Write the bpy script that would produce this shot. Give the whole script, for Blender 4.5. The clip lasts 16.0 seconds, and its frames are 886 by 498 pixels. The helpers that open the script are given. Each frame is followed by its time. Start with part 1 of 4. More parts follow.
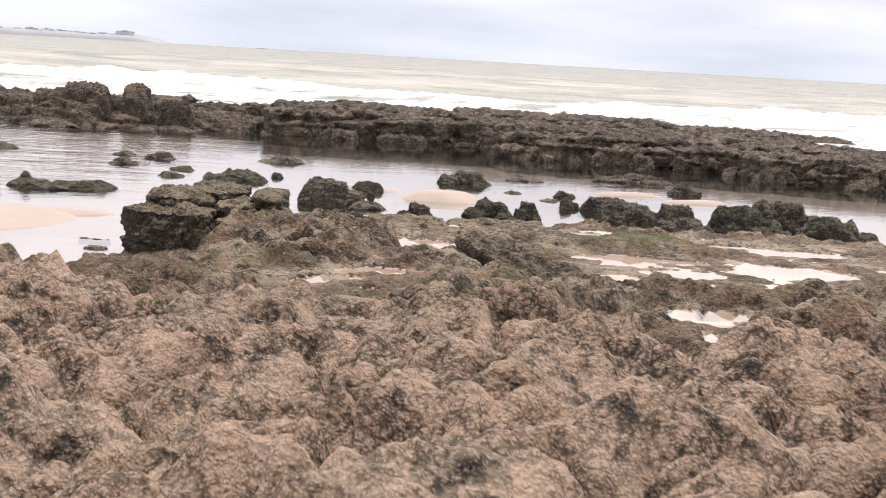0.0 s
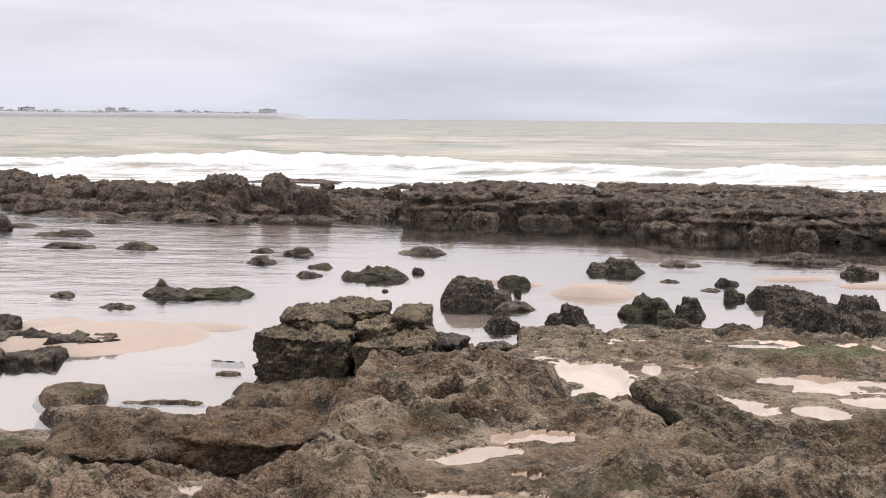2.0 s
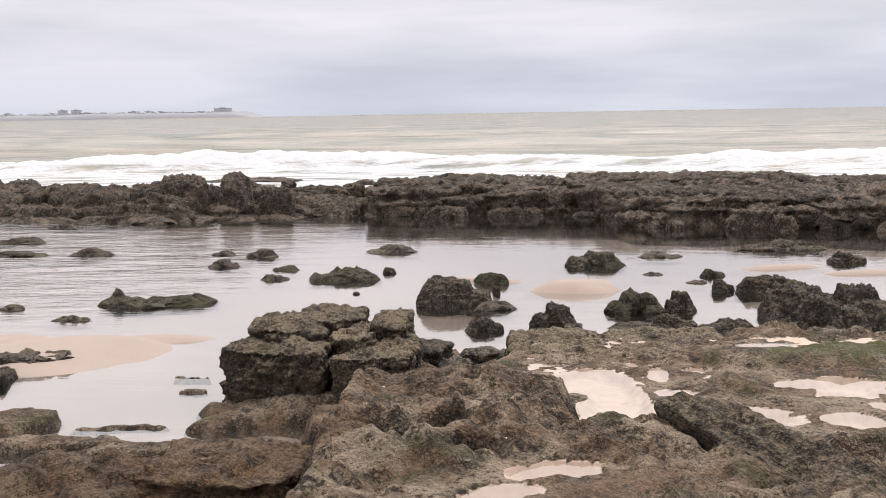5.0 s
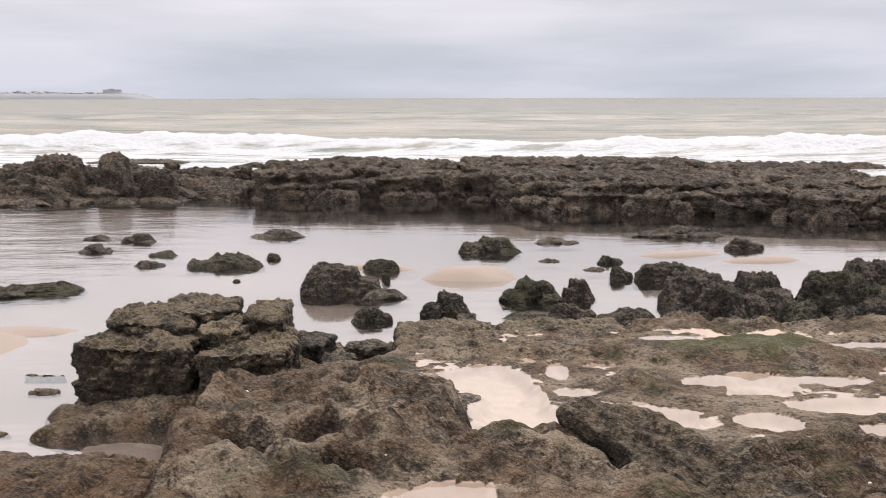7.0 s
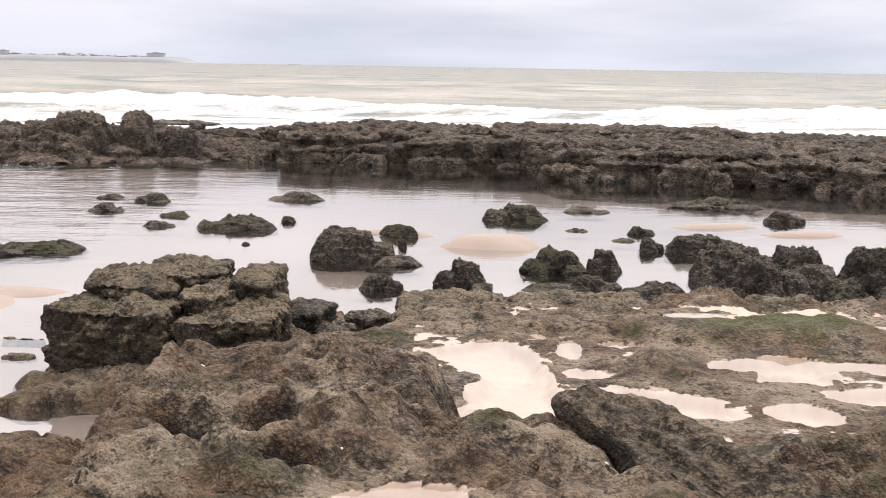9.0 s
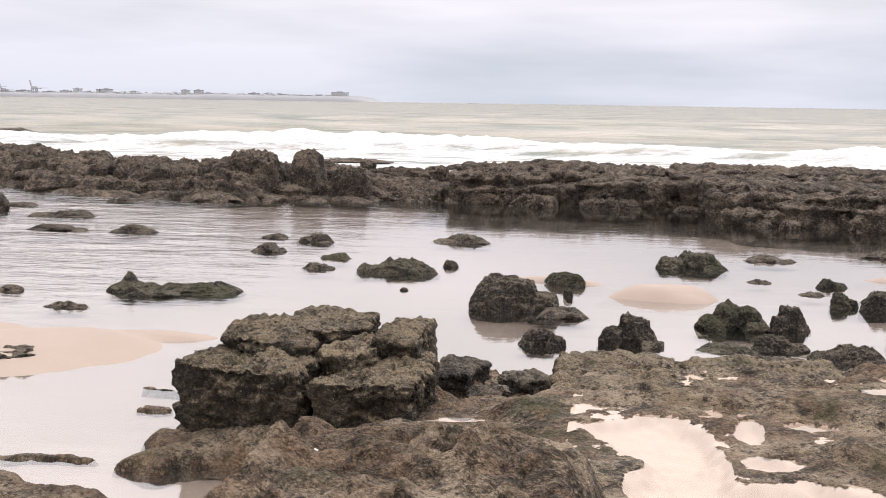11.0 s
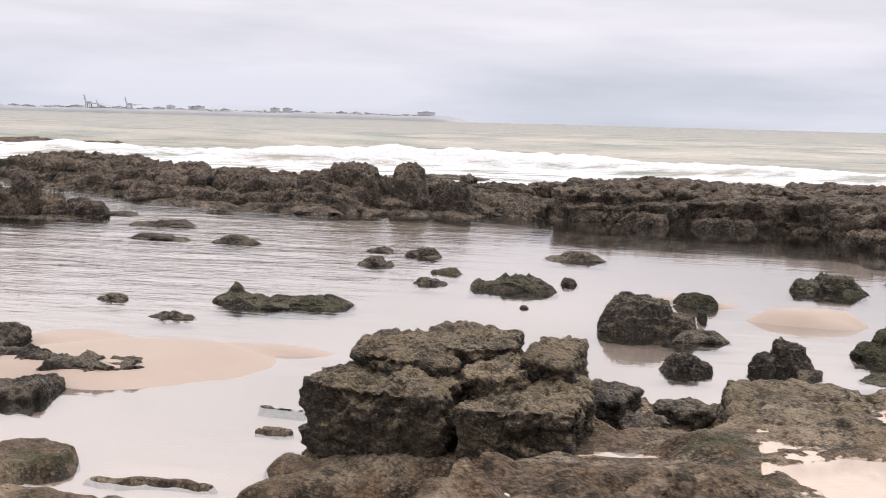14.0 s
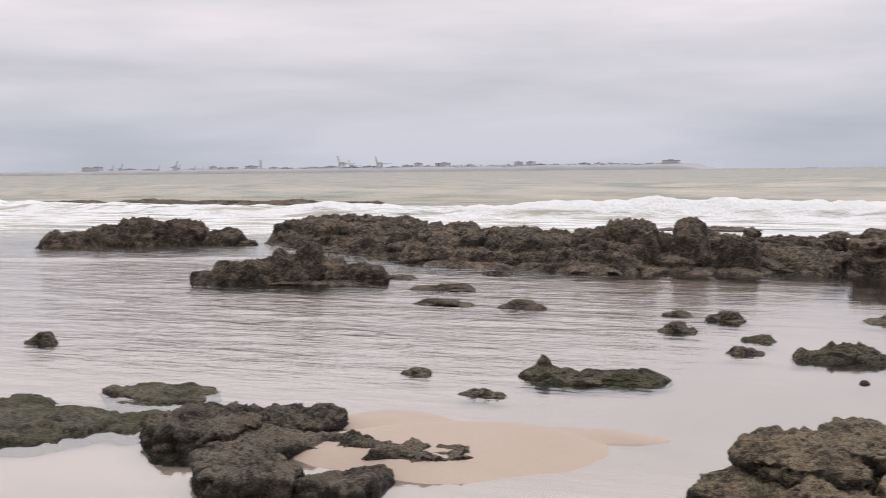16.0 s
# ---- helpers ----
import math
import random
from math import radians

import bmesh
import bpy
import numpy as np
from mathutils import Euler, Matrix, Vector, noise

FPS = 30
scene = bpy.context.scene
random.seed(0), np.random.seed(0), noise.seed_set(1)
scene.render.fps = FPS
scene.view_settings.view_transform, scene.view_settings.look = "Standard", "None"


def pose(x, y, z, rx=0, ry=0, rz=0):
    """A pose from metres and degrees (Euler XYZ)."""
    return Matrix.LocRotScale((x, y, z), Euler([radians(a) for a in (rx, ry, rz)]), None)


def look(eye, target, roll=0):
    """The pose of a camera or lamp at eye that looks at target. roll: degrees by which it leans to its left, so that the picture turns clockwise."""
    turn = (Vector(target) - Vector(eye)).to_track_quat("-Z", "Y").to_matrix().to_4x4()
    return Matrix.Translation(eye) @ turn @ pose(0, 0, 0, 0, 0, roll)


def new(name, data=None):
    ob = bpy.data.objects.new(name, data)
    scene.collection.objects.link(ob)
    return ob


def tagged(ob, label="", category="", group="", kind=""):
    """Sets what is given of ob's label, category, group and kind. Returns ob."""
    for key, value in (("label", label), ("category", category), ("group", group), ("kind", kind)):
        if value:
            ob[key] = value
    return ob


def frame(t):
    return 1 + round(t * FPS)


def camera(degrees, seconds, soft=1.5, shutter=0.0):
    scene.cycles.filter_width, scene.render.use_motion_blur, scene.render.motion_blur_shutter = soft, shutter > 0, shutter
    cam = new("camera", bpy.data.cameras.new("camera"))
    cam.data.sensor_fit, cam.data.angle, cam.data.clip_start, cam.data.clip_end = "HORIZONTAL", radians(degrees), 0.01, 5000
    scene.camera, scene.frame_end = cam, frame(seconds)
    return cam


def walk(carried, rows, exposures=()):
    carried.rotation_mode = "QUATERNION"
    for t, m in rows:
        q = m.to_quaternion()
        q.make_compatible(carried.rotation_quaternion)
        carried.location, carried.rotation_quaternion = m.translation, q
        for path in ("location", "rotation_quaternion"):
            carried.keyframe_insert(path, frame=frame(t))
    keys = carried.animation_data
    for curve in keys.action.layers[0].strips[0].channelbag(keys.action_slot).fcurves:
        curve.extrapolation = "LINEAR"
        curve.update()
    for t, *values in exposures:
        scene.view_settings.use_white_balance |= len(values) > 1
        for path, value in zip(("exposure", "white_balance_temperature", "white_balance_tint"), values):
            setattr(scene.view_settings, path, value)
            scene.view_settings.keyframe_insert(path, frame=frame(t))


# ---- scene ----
cam = camera(41.8, 16.0, soft=0.8, shutter=0.3)
# seconds, x, y, z, yaw, pitch, lean
ROWS = [
    (0.0, 0.435, -1.310, 3.440, -1.31, -9.35, -3.28),
    (0.5, 0.409, -0.849, 3.532, 1.14, -9.03, -3.11),
    (1.0, 0.276, -0.165, 3.643, 3.79, -8.01, -2.15),
    (1.5, 0.226, 0.238, 3.822, 5.26, -6.95, -1.20),
    (2.0, 0.186, 0.552, 3.956, 5.27, -6.40, -0.52),
    (2.5, 0.068, 0.639, 3.983, 4.58, -6.14, 0.00),
    (3.0, -0.025, 0.671, 3.964, 3.82, -6.07, 0.47),
    (3.5, -0.076, 0.640, 3.947, 3.36, -6.25, 0.85),
    (6.0, -0.261, 2.915, 3.850, 2.74, -6.76, 0.75),
    (6.5, -0.233, 3.096, 3.815, 0.84, -6.74, 0.43),
    (7.0, -0.120, 3.223, 3.720, -1.96, -7.45, 0.09),
    (7.5, -0.259, 3.557, 3.652, -3.94, -8.38, -0.31),
    (8.0, -0.168, 3.799, 3.560, -3.93, -8.95, -0.44),
    (8.5, 0.148, 4.119, 3.545, -2.37, -8.99, -0.53),
    (9.0, 0.286, 4.449, 3.486, 0.11, -8.96, -0.94),
    (9.5, 0.375, 4.761, 3.577, 3.56, -8.65, -1.35),
    (10.0, 0.473, 5.132, 3.572, 6.57, -7.99, -1.69),
    (12.5, 0.073, 6.144, 3.347, 9.92, -7.01, -0.59),
    (13.0, -0.076, 6.295, 3.323, 10.63, -7.12, -1.03),
    (13.5, -0.228, 6.677, 3.268, 11.85, -6.72, -1.41),
    (14.0, -0.482, 6.839, 3.221, 13.00, -6.31, -1.51),
    (14.5, -1.001, 7.233, 3.224, 14.55, -5.16, -1.04),
    (15.0, -1.469, 7.629, 3.275, 16.91, -4.05, -0.62),
    (15.5, -1.703, 7.779, 3.354, 20.46, -3.67, 0.04),
    (16.0, -1.924, 7.737, 3.381, 24.90, -3.87, 0.61),
]
walk(cam, [(t, pose(x, y, z, 90 + pitch, lean, yaw)) for t, x, y, z, yaw, pitch, lean in ROWS],
     exposures=[(0.0, 0.44), (0.5, 0.32), (1.0, 0.25), (2.0, 0.14), (3.5, 0.14), (6.0, 0.0), (6.8, -0.05), (7.5, 0.24), (9.0, 0.28), (10.0, 0.28), (12.5, 0.1), (13.0, 0.22), (13.7, 0.15), (14.5, 0.06), (15.0, -0.1), (16.0, -0.22)])


# ---- world and light: an overcast sky with a weak, wide sun ----
def build_world():
    w = bpy.data.worlds.new("overcast_sky")
    scene.world = w
    w.use_nodes = True
    n, l = w.node_tree.nodes, w.node_tree.links
    n.clear()
    out = n.new("ShaderNodeOutputWorld")
    bg = n.new("ShaderNodeBackground")
    tc = n.new("ShaderNodeTexCoord")
    sep = n.new("ShaderNodeSeparateXYZ")
    l.new(tc.outputs["Generated"], sep.inputs[0])
    ramp = n.new("ShaderNodeValToRGB")
    el = ramp.color_ramp.elements
    el[0].position, el[0].color = 0.0, (0.60, 0.645, 0.73, 1)
    el[1].position, el[1].color = 1.0, (2.05, 2.01, 2.0, 1)
    for p, c in ((0.03, (0.63, 0.665, 0.75)), (0.09, (0.755, 0.752, 0.81)), (0.145, (0.90, 0.875, 0.915)), (0.2, (1.06, 1.035, 1.06)), (0.3, (1.27, 1.245, 1.265)), (0.6, (1.55, 1.52, 1.51))):
        e = el.new(p)
        e.color = (*c, 1)
    l.new(sep.outputs["Z"], ramp.inputs[0])
    # long soft cloud banks
    mp = n.new("ShaderNodeMapping")
    mp.inputs["Scale"].default_value = (1.3, 1.3, 9.0)
    l.new(tc.outputs["Generated"], mp.inputs[0])
    nz = n.new("ShaderNodeTexNoise")
    nz.inputs["Scale"].default_value, nz.inputs["Detail"].default_value, nz.inputs["Roughness"].default_value = 2.2, 5.0, 0.5
    l.new(mp.outputs[0], nz.inputs["Vector"])
    cr = n.new("ShaderNodeValToRGB")
    ce = cr.color_ramp.elements
    ce[0].position, ce[0].color = 0.34, (0.86, 0.865, 0.885, 1)
    ce[1].position, ce[1].color = 0.64, (1.18, 1.12, 1.125, 1)
    l.new(nz.outputs["Fac"], cr.inputs[0])
    mul = n.new("ShaderNodeMix")
    mul.data_type, mul.blend_type = "RGBA", "MULTIPLY"
    mul.inputs[0].default_value = 1.0
    l.new(ramp.outputs[0], mul.inputs[6])
    l.new(cr.outputs[0], mul.inputs[7])
    sky = n.new("ShaderNodeTexSky")
    sky.sky_type, sky.sun_disc = "NISHITA", False
    sky.sun_elevation, sky.sun_rotation = radians(66), radians(30)
    dim = n.new("ShaderNodeMix")
    dim.data_type, dim.blend_type = "RGBA", "MULTIPLY"
    dim.inputs[0].default_value = 1.0
    dim.inputs[7].default_value = (0.1, 0.1, 0.1, 1)
    l.new(sky.outputs[0], dim.inputs[6])
    mix = n.new("ShaderNodeMix")
    mix.data_type = "RGBA"
    mix.inputs[0].default_value = 0.04
    l.new(mul.outputs[2], mix.inputs[6])
    l.new(dim.outputs[2], mix.inputs[7])
    l.new(mix.outputs[2], bg.inputs["Color"])
    bg.inputs["Strength"].default_value = 1.0
    l.new(bg.outputs[0], out.inputs["Surface"])


build_world()
sun_data = bpy.data.lights.new("sun", "SUN")
sun_data.energy, sun_data.angle, sun_data.color = 1.5, radians(60), (1.0, 0.965, 0.95)
sun = new("sun", sun_data)
sun.matrix_world = look((14, 34, 60), (0, 10, 0))


# ---- noise on arrays ----
def lattice(ix, iy, iz, seed):
    h = (ix * 374761393 + iy * 668265263 + iz * 2147483647 + seed * 1274126177) & 0xFFFFFFFF
    h = ((h ^ (h >> 13)) * 1274126177) & 0xFFFFFFFF
    h = ((h ^ (h >> 16)) * 2246822519) & 0xFFFFFFFF
    return ((h ^ (h >> 15)) & 0xFFFF) / 32767.5 - 1.0


def vnoise(p, seed=0):
    """Smooth value noise in -1..1 at an (n, 3) array of places."""
    i = np.floor(p).astype(np.int64)
    f = p - i
    f = f * f * f * (f * (f * 6 - 15) + 10)
    r = 0
    for a in (0, 1):
        wa = f[:, 0] if a else 1 - f[:, 0]
        for b in (0, 1):
            wb = f[:, 1] if b else 1 - f[:, 1]
            for c in (0, 1):
                wc = f[:, 2] if c else 1 - f[:, 2]
                r = r + wa * wb * wc * lattice(i[:, 0] + a, i[:, 1] + b, i[:, 2] + c, seed)
    return r


def fbm(p, octaves=4, seed=0, gain=0.5, ridged=False):
    r, amp, tot = 0, 1.0, 0.0
    for o in range(octaves):
        v = vnoise(p * (2.03 ** o) + 17.3 * o, seed + o)
        r = r + amp * ((1 - 2 * np.abs(v)) if ridged else v)
        tot += amp
        amp *= gain
    return r / tot


def smooth(a, b, v):
    t = np.clip((v - a) / (b - a), 0, 1)
    return t * t * (3 - 2 * t)


# ---- materials ----
def material(name):
    m = bpy.data.materials.new(name)
    m.use_nodes = True
    n, l = m.node_tree.nodes, m.node_tree.links
    return m, n, l, n["Principled BSDF"], n["Material Output"]


def noise_node(n, l, vec, scale, detail=4.0, rough=0.55):
    t = n.new("ShaderNodeTexNoise")
    t.inputs["Scale"].default_value, t.inputs["Detail"].default_value, t.inputs["Roughness"].default_value = scale, detail, rough
    l.new(vec, t.inputs["Vector"])
    return t.outputs["Fac"]


def ramp_node(n, l, fac, stops):
    r = n.new("ShaderNodeValToRGB")
    el = r.color_ramp.elements
    el[0].position, el[0].color = stops[0][0], (*stops[0][1], 1)
    el[1].position, el[1].color = stops[-1][0], (*stops[-1][1], 1)
    for p, c in stops[1:-1]:
        el.new(p).color = (*c, 1)
    l.new(fac, r.inputs[0])
    return r.outputs[0]


def mix_node(n, l, fac, a, b, blend="MIX"):
    m = n.new("ShaderNodeMix")
    m.data_type, m.blend_type = "RGBA", blend
    for k, v in ((0, fac), (6, a), (7, b)):
        if isinstance(v, bpy.types.NodeSocket):
            l.new(v, m.inputs[k])
        else:
            m.inputs[k].default_value = v if k == 0 else (*v, 1)
    return m.outputs[2]


def math_node(n, l, op, a, b=0.0):
    m = n.new("ShaderNodeMath")
    m.operation = op
    for k, v in ((0, a), (1, b)):
        if isinstance(v, bpy.types.NodeSocket):
            l.new(v, m.inputs[k])
        else:
            m.inputs[k].default_value = v
    return m.outputs[0]


def step_node(n, l, v, a, b):
    m = n.new("ShaderNodeMapRange")
    m.interpolation_type = "SMOOTHSTEP"
    m.inputs["From Min"].default_value, m.inputs["From Max"].default_value = a, b
    l.new(v, m.inputs["Value"])
    return m.outputs[0]


GREY = ((0, 0, 0), (1, 1, 1))


def rock_material(name, dark, mid, pale, green=0.15, speck=0.5, rust=0.0, cell=1.0, lit_crust_mix=0.5, local=False, shaded_mussels=0.6):
    """Weed- and barnacle-grown reef rock: knobbly growth in three tones, algae patches, pale shell specks; shade
    painted into hollows and steep sides, paler tops.
    """
    m, n, l, p, out = material(name)
    settled = 0.0
    geo = n.new("ShaderNodeNewGeometry")
    pos = geo.outputs["Position"]
    big = noise_node(n, l, pos, 0.9, 5)
    mid_n = noise_node(n, l, pos, 5.0 * cell, 6, 0.65)
    fine_n = noise_node(n, l, pos, 26.0 * cell, 5, 0.75)
    off = n.new("ShaderNodeTexNoise")
    off.inputs["Scale"].default_value = 7.0 * cell
    l.new(pos, off.inputs["Vector"])
    warp = mix_node(n, l, 0.045 / cell, pos, off.outputs["Color"], "ADD")
    patch = noise_node(n, l, pos, 2.4 * cell, 5, 0.7)
    grains = []
    for sc in (24.0 * cell, 58.0 * cell):
        v = n.new("ShaderNodeTexVoronoi")
        v.inputs["Scale"].default_value = sc
        l.new(warp, v.inputs["Vector"])
        rnd = n.new("ShaderNodeSeparateColor")
        l.new(v.outputs["Color"], rnd.inputs[0])
        grains.append(math_node(n, l, "MULTIPLY", math_node(n, l, "SUBTRACT", 1.0, step_node(n, l, v.outputs["Distance"], 0.05, 0.75)), math_node(n, l, "ADD", math_node(n, l, "MULTIPLY", rnd.outputs[0], 0.6), 0.6)))
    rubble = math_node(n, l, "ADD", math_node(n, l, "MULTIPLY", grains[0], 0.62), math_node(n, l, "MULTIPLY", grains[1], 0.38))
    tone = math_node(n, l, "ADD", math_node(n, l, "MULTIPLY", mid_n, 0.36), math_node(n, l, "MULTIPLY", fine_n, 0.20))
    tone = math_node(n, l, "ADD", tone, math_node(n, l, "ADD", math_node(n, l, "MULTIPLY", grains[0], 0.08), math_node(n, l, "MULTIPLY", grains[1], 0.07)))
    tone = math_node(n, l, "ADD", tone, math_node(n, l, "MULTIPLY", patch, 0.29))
    # raised grain is coloured pale and low grain dark, painting in relief shading
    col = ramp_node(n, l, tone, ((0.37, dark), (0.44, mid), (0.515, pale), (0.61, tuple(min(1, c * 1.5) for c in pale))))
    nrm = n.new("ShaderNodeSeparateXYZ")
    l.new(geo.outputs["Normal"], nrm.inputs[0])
    # dark spots from noise paint in the shade of hollows between the knobs
    pit_shade = math_node(n, l, "MULTIPLY", step_node(n, l, math_node(n, l, "ADD", noise_node(n, l, pos, 15.0 * cell, 6, 0.7), math_node(n, l, "MULTIPLY", patch, 0.4)), 0.69, 0.57), 0.9)
    col = mix_node(n, l, pit_shade, col, tuple(0.5 * a + 0.25 * b for a, b in zip(dark, mid)))
    # steep sides are painted black for the shade on them, along with mussels
    shaded_mussel = math_node(n, l, "MULTIPLY", step_node(n, l, math_node(n, l, "ADD", nrm.outputs["Z"], math_node(n, l, "MULTIPLY", math_node(n, l, "SUBTRACT", mid_n, 0.5), 0.8)), 0.55, 0.2), shaded_mussels)
    col = mix_node(n, l, shaded_mussel, col, mix_node(n, l, rubble, (0.012, 0.0105, 0.0095), (0.085, 0.071, 0.06)))
    # dry crusted patches, with upward faces painted paler as if lit from above
    lit_crust = math_node(n, l, "MULTIPLY", step_node(n, l, math_node(n, l, "ADD", nrm.outputs["Z"], math_node(n, l, "SUBTRACT", mid_n, 0.5)), 0.45, 0.85), step_node(n, l, math_node(n, l, "ADD", big, math_node(n, l, "MULTIPLY", tone, 0.8)), 0.66, 0.98))
    col = mix_node(n, l, math_node(n, l, "MULTIPLY", lit_crust, lit_crust_mix), col, mix_node(n, l, pit_shade, tuple(c * 1.3 for c in pale), dark))
    if rust:
        rn = noise_node(n, l, pos, 1.3, 5, 0.6)
        col = mix_node(n, l, math_node(n, l, "MULTIPLY", step_node(n, l, rn, 0.40, 0.56), rust), col, mix_node(n, l, step_node(n, l, tone, 0.36, 0.6), (0.025, 0.016, 0.01), (0.24, 0.142, 0.083)))
    gn = noise_node(n, l, pos, 1.1, 6, 0.65)
    gmask = math_node(n, l, "MULTIPLY", step_node(n, l, gn, 0.62 - 0.25 * green, 0.74 - 0.2 * green), step_node(n, l, nrm.outputs["Z"], 0.3, 0.8))
    col = mix_node(n, l, math_node(n, l, "MULTIPLY", gmask, min(0.85, 0.3 + green)), col, mix_node(n, l, tone, (0.012, 0.014, 0.006), (0.115, 0.115, 0.045)))
    if local:  # dry tan weed on the high ground, a green lawn of algae on the low far side
        xyz = n.new("ShaderNodeSeparateXYZ")
        l.new(pos, xyz.inputs[0])
        tan = math_node(n, l, "MULTIPLY", step_node(n, l, math_node(n, l, "ADD", xyz.outputs["Y"], math_node(n, l, "MULTIPLY", big, 5.0)), 11.0, 7.0), step_node(n, l, math_node(n, l, "ADD", tone, math_node(n, l, "MULTIPLY", mid_n, 0.4)), 0.5, 0.68))
        col = mix_node(n, l, math_node(n, l, "MULTIPLY", tan, 0.75), col, mix_node(n, l, step_node(n, l, tone, 0.36, 0.54), (0.14, 0.094, 0.066), (0.62, 0.44, 0.325)))
        dist = n.new("ShaderNodeVectorMath")
        dist.operation = "DISTANCE"
        flat = n.new("ShaderNodeVectorMath")
        flat.operation = "MULTIPLY"
        flat.inputs[1].default_value = (0.55, 1.0, 0.0)
        l.new(pos, flat.inputs[0])
        l.new(flat.outputs[0], dist.inputs[0])
        dist.inputs[1].default_value = (0.55 * 3.9, 16.7, 0.0)
        lawn = step_node(n, l, math_node(n, l, "ADD", dist.outputs["Value"], math_node(n, l, "MULTIPLY", gn, 1.4)), 1.55, 1.0)
        col = mix_node(n, l, math_node(n, l, "MULTIPLY", lawn, 0.85), col, mix_node(n, l, tone, (0.02, 0.026, 0.008), (0.17, 0.175, 0.055)))
        # pale sand settled on the floors of the pools
        sand = n.new("ShaderNodeAttribute")
        sand.attribute_name = "sand"
        floor_col = ramp_node(n, l, mid_n, ((0.3, (0.485, 0.375, 0.30)), (0.7, (0.56, 0.445, 0.365))))
        settled = step_node(n, l, math_node(n, l, "ADD", sand.outputs["Fac"], math_node(n, l, "MULTIPLY", math_node(n, l, "SUBTRACT", fine_n, 0.5), 0.6)), 0.35, 0.65)
        col = mix_node(n, l, settled, col, floor_col)
    # barnacle and shell specks
    vor = n.new("ShaderNodeTexVoronoi")
    vor.inputs["Scale"].default_value = 24.0 * cell
    l.new(pos, vor.inputs["Vector"])
    spot = math_node(n, l, "MULTIPLY", math_node(n, l, "LESS_THAN", vor.outputs["Distance"], 0.24), step_node(n, l, noise_node(n, l, pos, 2.3, 3), 0.56, 0.7))
    hue = n.new("ShaderNodeSeparateColor")
    l.new(vor.outputs["Color"], hue.inputs[0])
    spot = math_node(n, l, "MULTIPLY", math_node(n, l, "MULTIPLY", spot, math_node(n, l, "SUBTRACT", 1.0, settled)), math_node(n, l, "GREATER_THAN", hue.outputs[0], 0.6))
    col = mix_node(n, l, math_node(n, l, "MULTIPLY", spot, speck), col, (0.38, 0.35, 0.30))
    info = n.new("ShaderNodeObjectInfo")
    var = math_node(n, l, "ADD", math_node(n, l, "MULTIPLY", info.outputs["Random"], 0.35), 0.82)
    vm = n.new("ShaderNodeVectorMath")
    vm.operation = "SCALE"
    l.new(col, vm.inputs[0])
    l.new(var, vm.inputs["Scale"])
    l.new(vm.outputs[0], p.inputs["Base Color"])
    wet = step_node(n, l, noise_node(n, l, pos, 3.1, 4), 0.42, 0.6)
    l.new(math_node(n, l, "SUBTRACT", 0.9, math_node(n, l, "MULTIPLY", wet, 0.25)), p.inputs["Roughness"])
    p.inputs["Specular IOR Level"].default_value = 0.3
    bmp = n.new("ShaderNodeBump")
    bmp.inputs["Distance"].default_value = 0.07 / cell
    l.new(math_node(n, l, "SUBTRACT", 1.0, settled), bmp.inputs["Strength"])
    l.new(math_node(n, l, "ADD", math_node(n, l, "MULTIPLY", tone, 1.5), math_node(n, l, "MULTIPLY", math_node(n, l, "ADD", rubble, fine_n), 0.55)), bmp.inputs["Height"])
    l.new(bmp.outputs[0], p.inputs["Normal"])
    return m


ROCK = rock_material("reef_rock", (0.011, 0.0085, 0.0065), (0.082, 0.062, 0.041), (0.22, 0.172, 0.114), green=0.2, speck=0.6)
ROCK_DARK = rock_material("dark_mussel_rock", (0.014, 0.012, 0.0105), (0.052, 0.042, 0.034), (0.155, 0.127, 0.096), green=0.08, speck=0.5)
ROCK_FAR = rock_material("outer_reef_rock", (0.011, 0.0085, 0.007), (0.06, 0.045, 0.034), (0.175, 0.135, 0.10), green=0.05, speck=0.15, cell=0.6, lit_crust_mix=0.2, shaded_mussels=0.35)
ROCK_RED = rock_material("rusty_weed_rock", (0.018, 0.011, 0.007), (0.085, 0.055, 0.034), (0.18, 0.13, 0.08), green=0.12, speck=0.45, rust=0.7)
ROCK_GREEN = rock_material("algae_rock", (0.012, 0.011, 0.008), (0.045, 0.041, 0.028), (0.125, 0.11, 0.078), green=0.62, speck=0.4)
SHELF = rock_material("shelf_rock", (0.014, 0.0105, 0.008), (0.10, 0.076, 0.053), (0.32, 0.252, 0.18), green=0.4, speck=0.45, rust=0.75, lit_crust_mix=0.8, local=True)
ROCK_SLAB = rock_material("slab_rock", (0.011, 0.0085, 0.0065), (0.058, 0.044, 0.031), (0.17, 0.132, 0.09), green=0.25, speck=0.5, lit_crust_mix=0.25, shaded_mussels=0.45)


def sand_material(name="wet_sand", tone=1.0):
    m, n, l, p, out = material(name)
    geo = n.new("ShaderNodeNewGeometry")
    pos = geo.outputs["Position"]
    col = ramp_node(n, l, noise_node(n, l, pos, 0.35, 5), ((0.3, tuple(tone * c for c in (0.27, 0.203, 0.166))), (0.7, tuple(tone * c for c in (0.32, 0.248, 0.206)))))
    grain = noise_node(n, l, pos, 90.0, 3)
    col = mix_node(n, l, 0.25, col, ramp_node(n, l, grain, ((0.3, (0.19, 0.15, 0.11)), (0.7, (0.44, 0.36, 0.29)))))
    l.new(col, p.inputs["Base Color"])
    p.inputs["Roughness"].default_value = 0.62
    b = n.new("ShaderNodeBump")
    b.inputs["Strength"].default_value, b.inputs["Distance"].default_value = 0.3, 0.01
    l.new(noise_node(n, l, pos, 12.0, 5), b.inputs["Height"])
